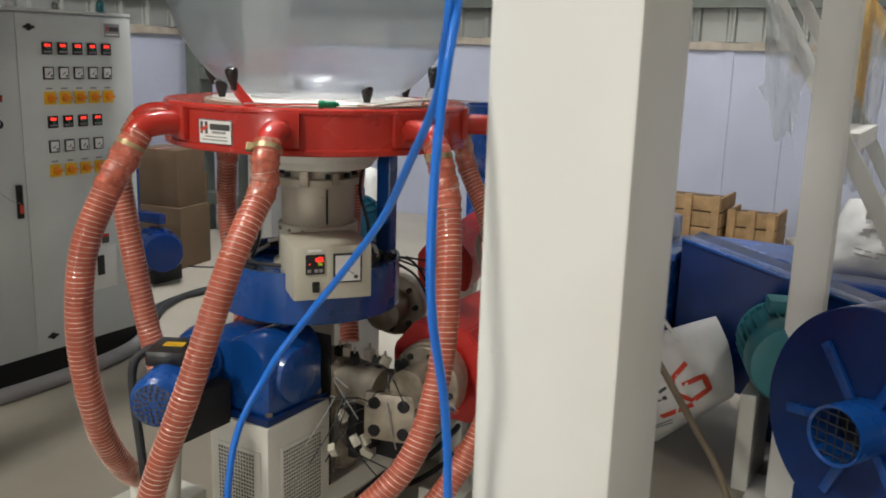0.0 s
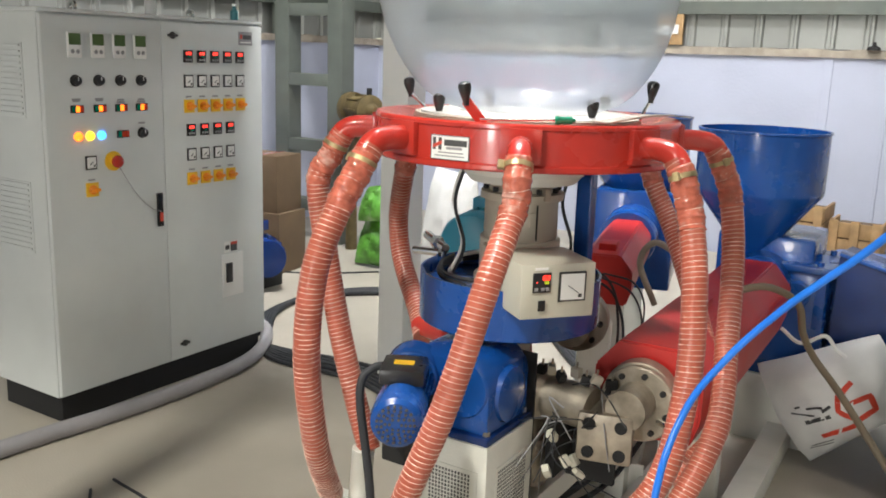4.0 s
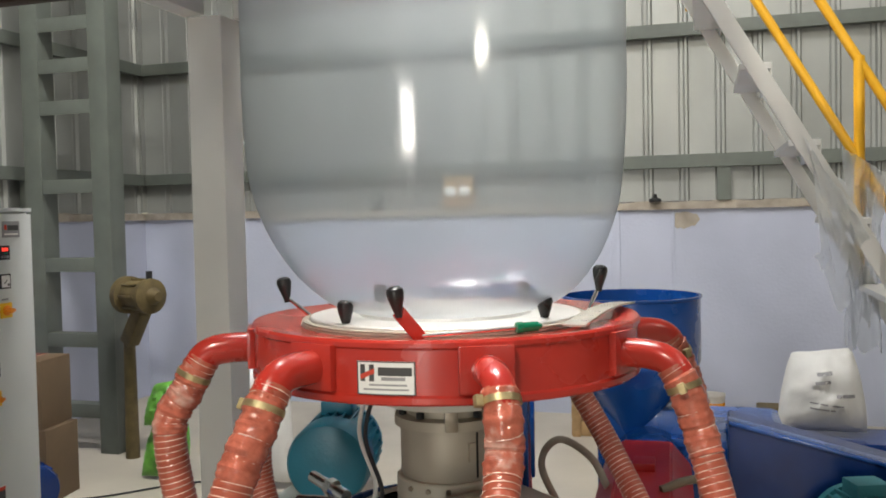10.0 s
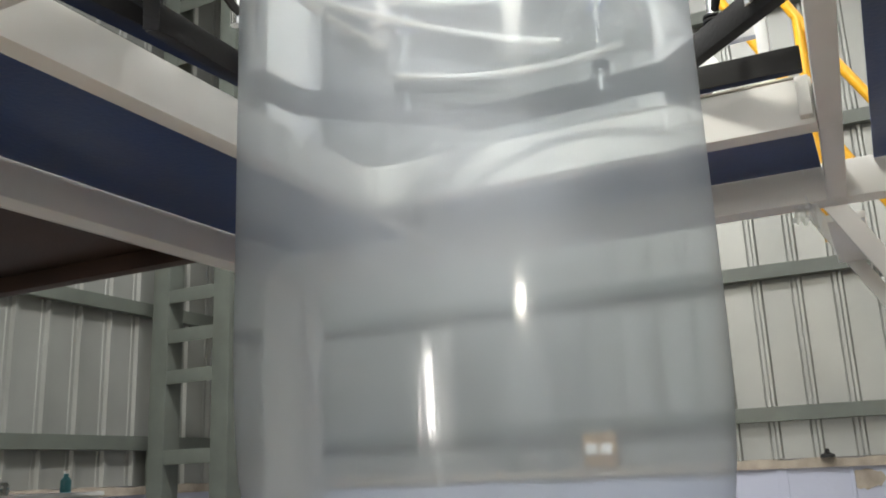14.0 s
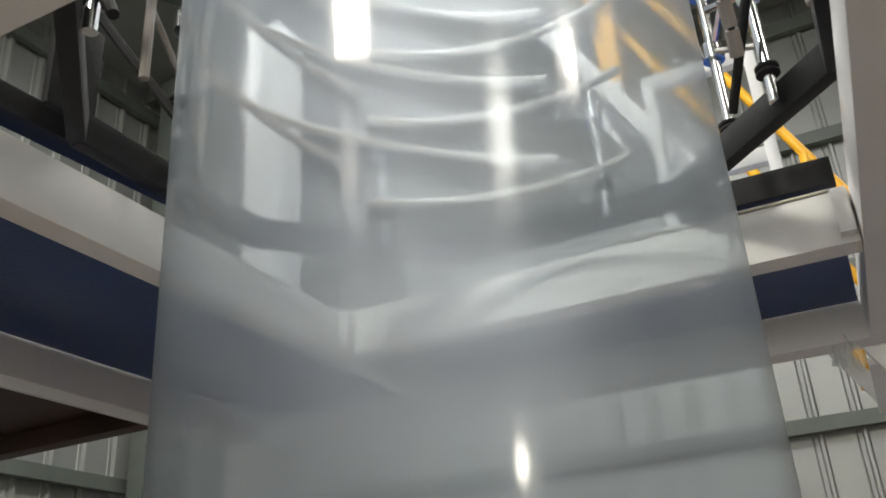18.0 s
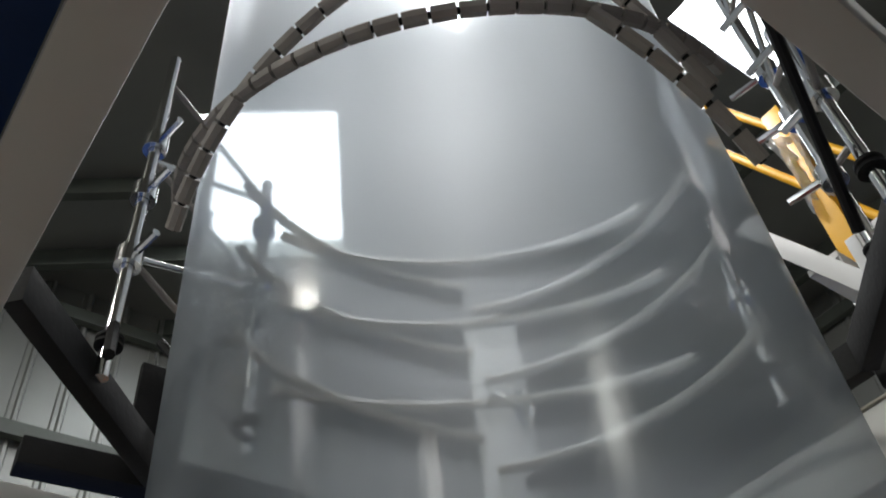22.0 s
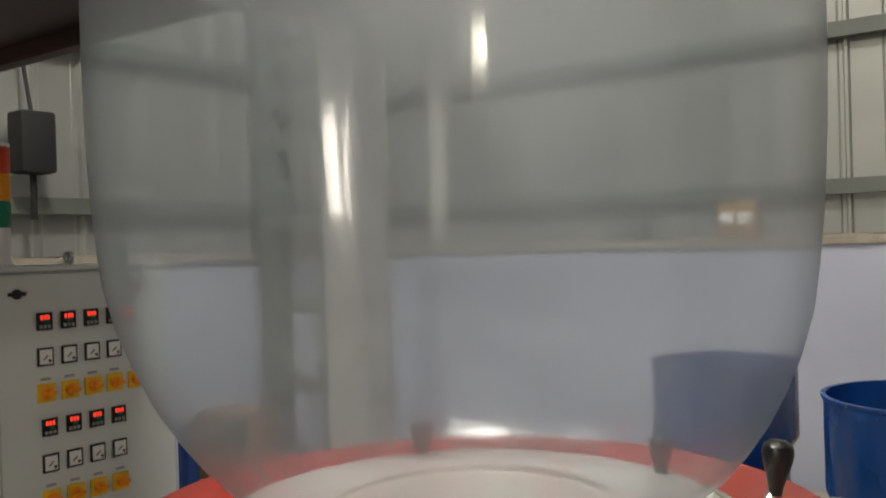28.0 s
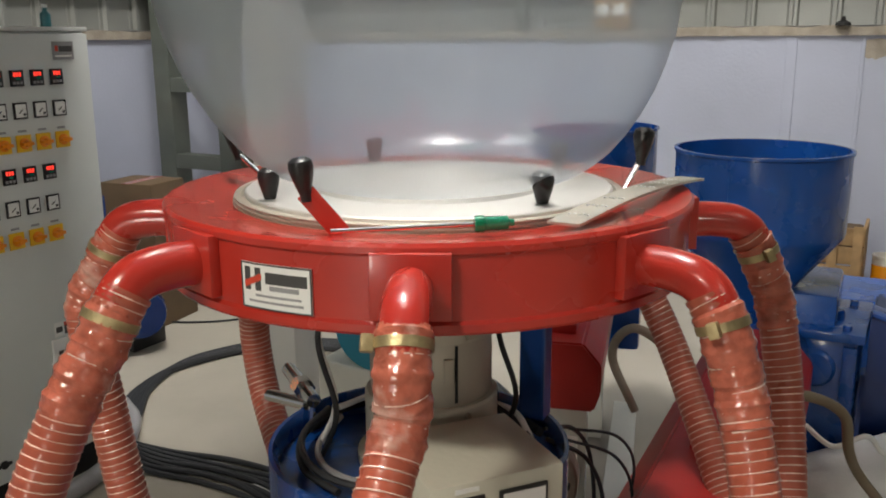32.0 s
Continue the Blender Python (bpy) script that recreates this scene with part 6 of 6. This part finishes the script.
def hung_sheet(label, top_a, top_b, drop, depth, seed, across=16, down=26):
    """Loose plastic hung between two points: folded, crumpled and ragged at the foot."""
    a, b = Vector(top_a), Vector(top_b)
    side = (b - a).normalized().cross(Vector((0, 0, 1)))
    bm = bmesh.new()
    rows = []
    for j in range(down + 1):
        v = j / down
        row = []
        for i in range(across + 1):
            u = i / across
            ragged = drop * (0.72 + 0.28 * noise.noise((u * 3.1, seed, 0)))
            gather = 0.5 + (u - 0.5) * (1.0 - 0.45 * math.sin(v * math.pi * 0.8) + 0.2 * noise.noise((v * 3, seed, 4)))
            fold = depth * (math.sin(u * 9 + seed) * (0.4 + 0.6 * v) + 0.9 * noise.noise((u * 6, v * 7, seed)))
            row.append(bm.verts.new(a.lerp(b, gather) + side * fold + Vector((0, 0, -ragged * v + 0.02 * noise.noise((u * 8, v * 8, seed + 3))))))
        rows.append(row)
    for p, q in zip(rows, rows[1:]):
        for i in range(across):
            bm.faces.new((p[i], p[i + 1], q[i + 1], q[i]))
    ob = tagged(put("plastic_wrap", bm, M_WRAP, smooth=True), label, "plastic wrap", "plastic wraps")
    return ob


hung_sheet("torn clear plastic hanging from the white stair stringer", (0.88, 1.42, 1.92), (1.10, 1.44, 1.56), 0.52, 0.03, 2.0)
hung_sheet("clear plastic wrapped round the yellow stair post", (1.10, 2.12, 1.92), (1.27, 2.10, 1.80), 0.95, 0.045, 5.0)
hung_sheet("crumpled plastic wrapped round the yellow stair post", (1.08, 2.20, 1.80), (1.30, 2.22, 1.72), 0.95, 0.05, 7.0)
hung_sheet("clear plastic wrapped round the wide yellow post", (-0.27, 2.14, 4.85), (-0.10, 2.14, 4.75), 0.6, 0.03, 12.0)
hung_sheet("clear plastic sheet hanging under the deck edge", (0.415, 1.275, 2.56), (0.53, 1.275, 2.565), 0.22, 0.012, 9.0)

# ---- sizing basket above the deck ----
basket = thing("sizing_basket", "black steel frame with chrome rods and roller arms round the film", "sizing basket")
V = [(0.575, 0.24), (0.24, 0.575), (-0.24, 0.575), (-0.575, 0.24), (-0.575, -0.24), (-0.24, -0.575), (0.24, -0.575), (0.575, -0.24)]
for k in range(8):
    if k in (5, 6):
        continue
    a, b = V[k], V[(k + 1) % 8]
    part("frame_bar", beam(bmesh.new(), (*a, 2.635), (*b, 2.635), 0.03, 0.06, 0.002), M_BLACKSTEEL, basket)
part("cross_bar", beam(bmesh.new(), (0.22, 0.655, 2.64), (0.54, 0.66, 2.64), 0.03, 0.06, 0.003), M_BLACKSTEEL, basket)
part("cross_bar", beam(bmesh.new(), (-0.66, -0.45, 2.66), (-0.60, 0.30, 2.66), 0.05, 0.05, 0.003), M_BLACKSTEEL, basket)
part("side_plate", nb(-0.60, -0.585, -0.30, -0.20, 2.66, 2.86, 0.003), M_BLACKSTEEL, basket)
part("side_plate", nb(0.565, 0.58, -0.02, 0.20, 2.66, 2.95, 0.003), M_BLACKSTEEL, basket)
for a, b in (((0.40, 0.36, 2.66), (0.57, 0.02, 2.95)), ((-0.43, -0.15, 2.64), (-0.57, -0.28, 2.90)), ((-0.30, -0.43, 2.62), (-0.45, -0.40, 2.9))):
    part("chain", rod(bmesh.new(), a, b, 0.009, 8), M_BLACKSTEEL, basket)
for x, y, top in ((0.383, 0.452, 3.5), (-0.355, -0.42, 3.45), (-0.44, -0.15, 3.3), (-0.36, 0.41, 2.9), (0.10, 0.54, 2.95), (0.475, 0.30, 3.5)):
    rod_ = part("screw_rod", rod(bmesh.new(), (x, y, 2.62), (x, y, top), 0.011, 12), M_CHROME, basket, "chrome threaded rod")
    part("sprocket", lathe(bmesh.new(), [(0.011, -0.008), (0.021, -0.008), (0.021, -0.003), (0.017, 0.0), (0.021, 0.003), (0.021, 0.008), (0.011, 0.008)], 18, pose(x, y, 2.685)), M_BLACKSTEEL, rod_, "dark chain sprocket")
    for z in (2.86, 3.02, 3.16):
        if z > top - 0.03:
            continue
        part("collar", lathe(bmesh.new(), [(0.012, -0.018), (0.022, -0.018), (0.022, 0.018), (0.012, 0.018)], 16, pose(x, y, z), True), M_CHROME, rod_)
        u = Vector((x, y, 0)).normalized()
        part("bracket", rod(bmesh.new(), (x, y, z), Vector((x, y, z)) - u * 0.06 + Vector((-u.y, u.x, 0)) * 0.05, 0.007, 8), M_CHROME, rod_)
# the same rollers in two tones: shade on front arms, light on rear
M_ROLLER = paint("shaded_nylon_and_grey_tube", (0.34, 0.31, 0.28), 0.5, vary=0.15)
M_LITROLLER = paint("lit_nylon_roller", (0.74, 0.73, 0.68), 0.4, vary=0.08)


def roller_arm(az0, az1, z0, z1, r=0.447, bow=0.0, material=None):
    r = 0.432 if material else r
    arm = part("roller_arm", pipe(bmesh.new(), [(r * math.cos(radians(az0 + (az1 - az0) * s / 24)), r * math.sin(radians(az0 + (az1 - az0) * s / 24)), z0 + (z1 - z0) * s / 24 + bow * math.sin(math.pi * s / 24)) for s in range(25)], 0.005, 6), M_BLACKSTEEL, basket, "curved arm strung with nylon rollers")
    n = int(abs(az1 - az0) / 4.2)
    for k in range(n):
        q = []
        for t in (k + 0.06, k + 0.94):
            s = t / n
            a = radians(az0 + (az1 - az0) * s)
            q.append((r * math.cos(a), r * math.sin(a), z0 + (z1 - z0) * s + bow * math.sin(math.pi * s)))
        part("roller", rod(bmesh.new(), q[0], q[1], 0.0105, 8), material or M_ROLLER, arm)


roller_arm(-118, 12, 2.84, 2.80, bow=-0.09)
roller_arm(-100, -15, 2.66, 3.02)
roller_arm(6, -62, 2.56, 3.05)
roller_arm(2, -40, 2.68, 3.08)
for z in (2.797, 2.997, 3.178):
    roller_arm(196, 84, z - 0.045, z - 0.085, bow=0.07, material=M_LITROLLER)
    roller_arm(212, 141, z + 0.0, z - 0.072, bow=0.022, material=M_LITROLLER)
    roller_arm(139, 62, z - 0.142, z - 0.150, bow=0.012, material=M_LITROLLER)
# white guard frames on the deck by the stair
fr = thing("guard_frame", "white tube guard frame on the deck", "guard rail")
for a, b in (((0.10, 1.30, 2.6), (0.10, 1.30, 3.42)), ((0.42, 1.30, 2.6), (0.42, 1.30, 3.42)), ((0.10, 1.30, 3.40), (0.42, 1.30, 3.40)), ((0.10, 1.30, 3.05), (0.42, 1.30, 3.05)), ((0.10, 1.30, 2.62), (0.35, 1.30, 2.95))):
    part("tube", beam(bmesh.new(), a, b, 0.035, 0.05, 0.004), M_WHITE, fr)
for y in (-0.8, 0.2):
    tagged(put("wall_bracket", nb(WEST + 0.06, WEST + 0.4, y, y + 0.05, 3.5, 3.56, 0.004), M_GREEN), "grey-green bracket on the west wall", "bracket", kind="structure")
# junction box on the wall, hook on the west wall
jb = thing("junction_box", "brown wooden switch board with white sockets on the wall", "switch board")
part("board", nb(-1.60, -1.33, NORTH - 0.055, NORTH - 0.031, 1.76, 2.02, 0.004), M_WOOD, jb)
for x in (-1.53, -1.41):
    part("socket", nb(x - 0.045, x + 0.045, NORTH - 0.075, NORTH - 0.055, 1.85, 1.93, 0.004), M_WHITEPLASTIC, jb)
hook = thing("chain_hoist", "grey chain hoist body hanging on the west wall", "hoist")
part("body", nb(WEST + 0.062, WEST + 0.24, 1.80, 2.02, 2.25, 2.62, 0.03), M_BLACKSTEEL, hook)
part("chain", rod(bmesh.new(), (WEST + 0.15, 1.91, 2.25), (WEST + 0.15, 1.91, 1.98), 0.02, 8), M_BLACKSTEEL, hook)
part("rod", rod(bmesh.new(), (WEST + 0.15, 1.91, 2.62), (WEST + 0.045, 1.91, 3.03), 0.012, 8), M_BLACKSTEEL, hook)

# stored boxes and a blue machine part between the cabinet and the latticed column
for x, y, w, d, h, turn in ((-3.42, 2.55, 0.42, 0.34, 0.86, 8), (-3.78, 2.72, 0.32, 0.30, 0.70, -12)):
    bx = thing("cardboard_box", "worn brown cardboard box stacked behind the cabinet", "box", "cardboard boxes", at=pose(x, y, 0, 0, 0, turn))
    half = h * 0.52
    part("lower_box", nb(-w / 2, w / 2, -d / 2, d / 2, 0, half, 0.006), M_CARD, bx)
    part("upper_box", nb(-w / 2 + 0.02, w / 2 - 0.03, -d / 2 + 0.02, d / 2 - 0.01, half, h, 0.006), M_CARD, bx)
    part("tape", nb(-0.03, 0.03, -d / 2 + 0.018, d / 2 - 0.008, h - 0.001, h + 0.001), M_TAPE, bx)
pumpb = thing("blue_pump", "dark blue pump with round motor on the floor behind the cabinet", "pump")
pm = pose(-3.14, 2.12, 0.235, 90, 0, 62)
part("motor", lathe(bmesh.new(), [(0, -0.02), (0.10, -0.02), (0.135, 0.0), (0.135, 0.26), (0.125, 0.28), (0.05, 0.29), (0, 0.29)], 32, pm), M_NAVY, pumpb)
for k in range(18):
    part("fin", nb(0.13, 0.148, -0.004, 0.004, 0.03, 0.22, 0, pm @ Matrix.Rotation(2 * math.pi * k / 18, 4, "Z")), M_NAVY, pumpb, "", False)
part("foot", nb(-3.26, -3.0, 2.0, 2.24, 0.0, 0.105, 0.006), M_BLACKSTEEL, pumpb)
part("column", nb(-3.36, -3.28, 2.06, 2.14, 0.0, 0.84, 0.006), M_NAVY, pumpb)
part("arm", nb(-3.36, -3.02, 2.07, 2.13, 0.40, 0.47, 0.006), M_NAVY, pumpb)
flask = thing("small_bottle", "small teal glass bottle on top of the cabinet", "bottle")
part("body", lathe(bmesh.new(), [(0, 0), (0.018, 0), (0.019, 0.004), (0.019, 0.045), (0.008, 0.058), (0.008, 0.068), (0, 0.068)], 20, pose(-2.14, 0.98, 1.734)), M_TEAL, flask)
part("cap", lathe(bmesh.new(), [(0, 0.068), (0.010, 0.068), (0.010, 0.08), (0, 0.08)], 16, pose(-2.14, 0.98, 1.734)), M_WHITEPLASTIC, flask)

# thin links between the upright rods of the basket
for p, q, n in (((-0.355, -0.42), (-0.44, -0.15), 5), ((0.383, 0.452), (0.475, 0.30), 6), ((0.475, 0.30), (0.56, 0.06), 5)):
    for k in range(n):
        z = 2.74 + 0.125 * k
        a, b = (p, q) if k % 2 else (q, p)
        part("link", rod(bmesh.new(), (*a, z), (*b, z + 0.125), 0.006, 8), M_CHROME if k % 2 else M_ROLLER, basket, "thin steel link rod")
for x, y, top in ((0.56, 0.06, 3.4), (-0.37, -0.30, 3.4), (-0.50, -0.02, 3.2)):
    part("guide_tube", rod(bmesh.new(), (x, y, 2.62), (x, y, top), 0.008, 10), M_ROLLER, basket, "slim grey guide tube")
    for z in (2.82, 3.04):
        part("knuckle", lathe(bmesh.new(), [(0.008, -0.012), (0.016, -0.012), (0.016, 0.012), (0.008, 0.012)], 14, pose(x, y, z), True), M_CHROME, basket)

# cable looms from the drum to the extruders
random.seed(21)
loom = thing("cable_loom", "loose dark cables looping from the die to the extruder", "cables")
for k in range(4):
    jx, jy, jz = random.uniform(-0.03, 0.03), random.uniform(-0.04, 0.04), random.uniform(-0.03, 0.03)
    pts = [(0.17 + jx, 0.14 + jy, 0.985), (0.22 + jx * 2, 0.22 + jy, 0.95 + jz), (0.23 + jx * 2, 0.30 + jy, 0.84 + jz * 2), (0.20 + jx, 0.33 + jy, 0.66 + jz * 2), (0.12 + jx, 0.26 + jy, 0.50)]
    part("cable", pipe(bmesh.new(), smooth_line(pts, 7), random.choice((0.003, 0.0042)), 8), M_RUBBER, loom)
for k in range(7):
    jx, jy = random.uniform(-0.05, 0.05), random.uniform(-0.05, 0.05)
    pts = [(-0.12 + jx, 0.30 + jy, 0.02), (0.05 + jx, 0.55 + jy, 0.10 + 0.03 * k), (0.10 + jx, 0.85 + jy, 0.22 + 0.03 * k), (0.02 + jx, 1.20 + jy, 0.12), (-0.05 + jx, 1.5 + jy, 0.02)]
    part("cable", pipe(bmesh.new(), smooth_line(pts, 7), 0.010, 8), M_RUBBER, loom)

# red hose connector at the foot of the drum, tan loop behind the control box
conn = thing("hose_connector", "red steel hose connector under the blue drum", "pipe fitting")
part("pipe", rod(bmesh.new(), (-0.41, 0.105, 0.725), (-0.22, 0.02, 0.735), 0.032, 20), M_RED, conn)
part("collar", rod(bmesh.new(), (-0.235, 0.027, 0.734), (-0.215, 0.018, 0.735), 0.042, 20), M_RED, conn)
part("stem", rod(bmesh.new(), (-0.22, 0.02, 0.735), (-0.04, 0.0, 0.735), 0.026, 16), M_STEEL, conn)
loop = [(0.10, 0.95, 0.70), (0.04, 0.92, 0.86), (0.10, 0.90, 0.95), (0.20, 0.90, 0.90), (0.25, 0.92, 0.80), (0.28, 0.95, 0.74)]
tagged(put("water_hose", pipe(bmesh.new(), smooth_line(loop, 8), 0.012, 12), M_CEMENT, smooth=True), "tan rubber hose looping between the two extruders", "hose")
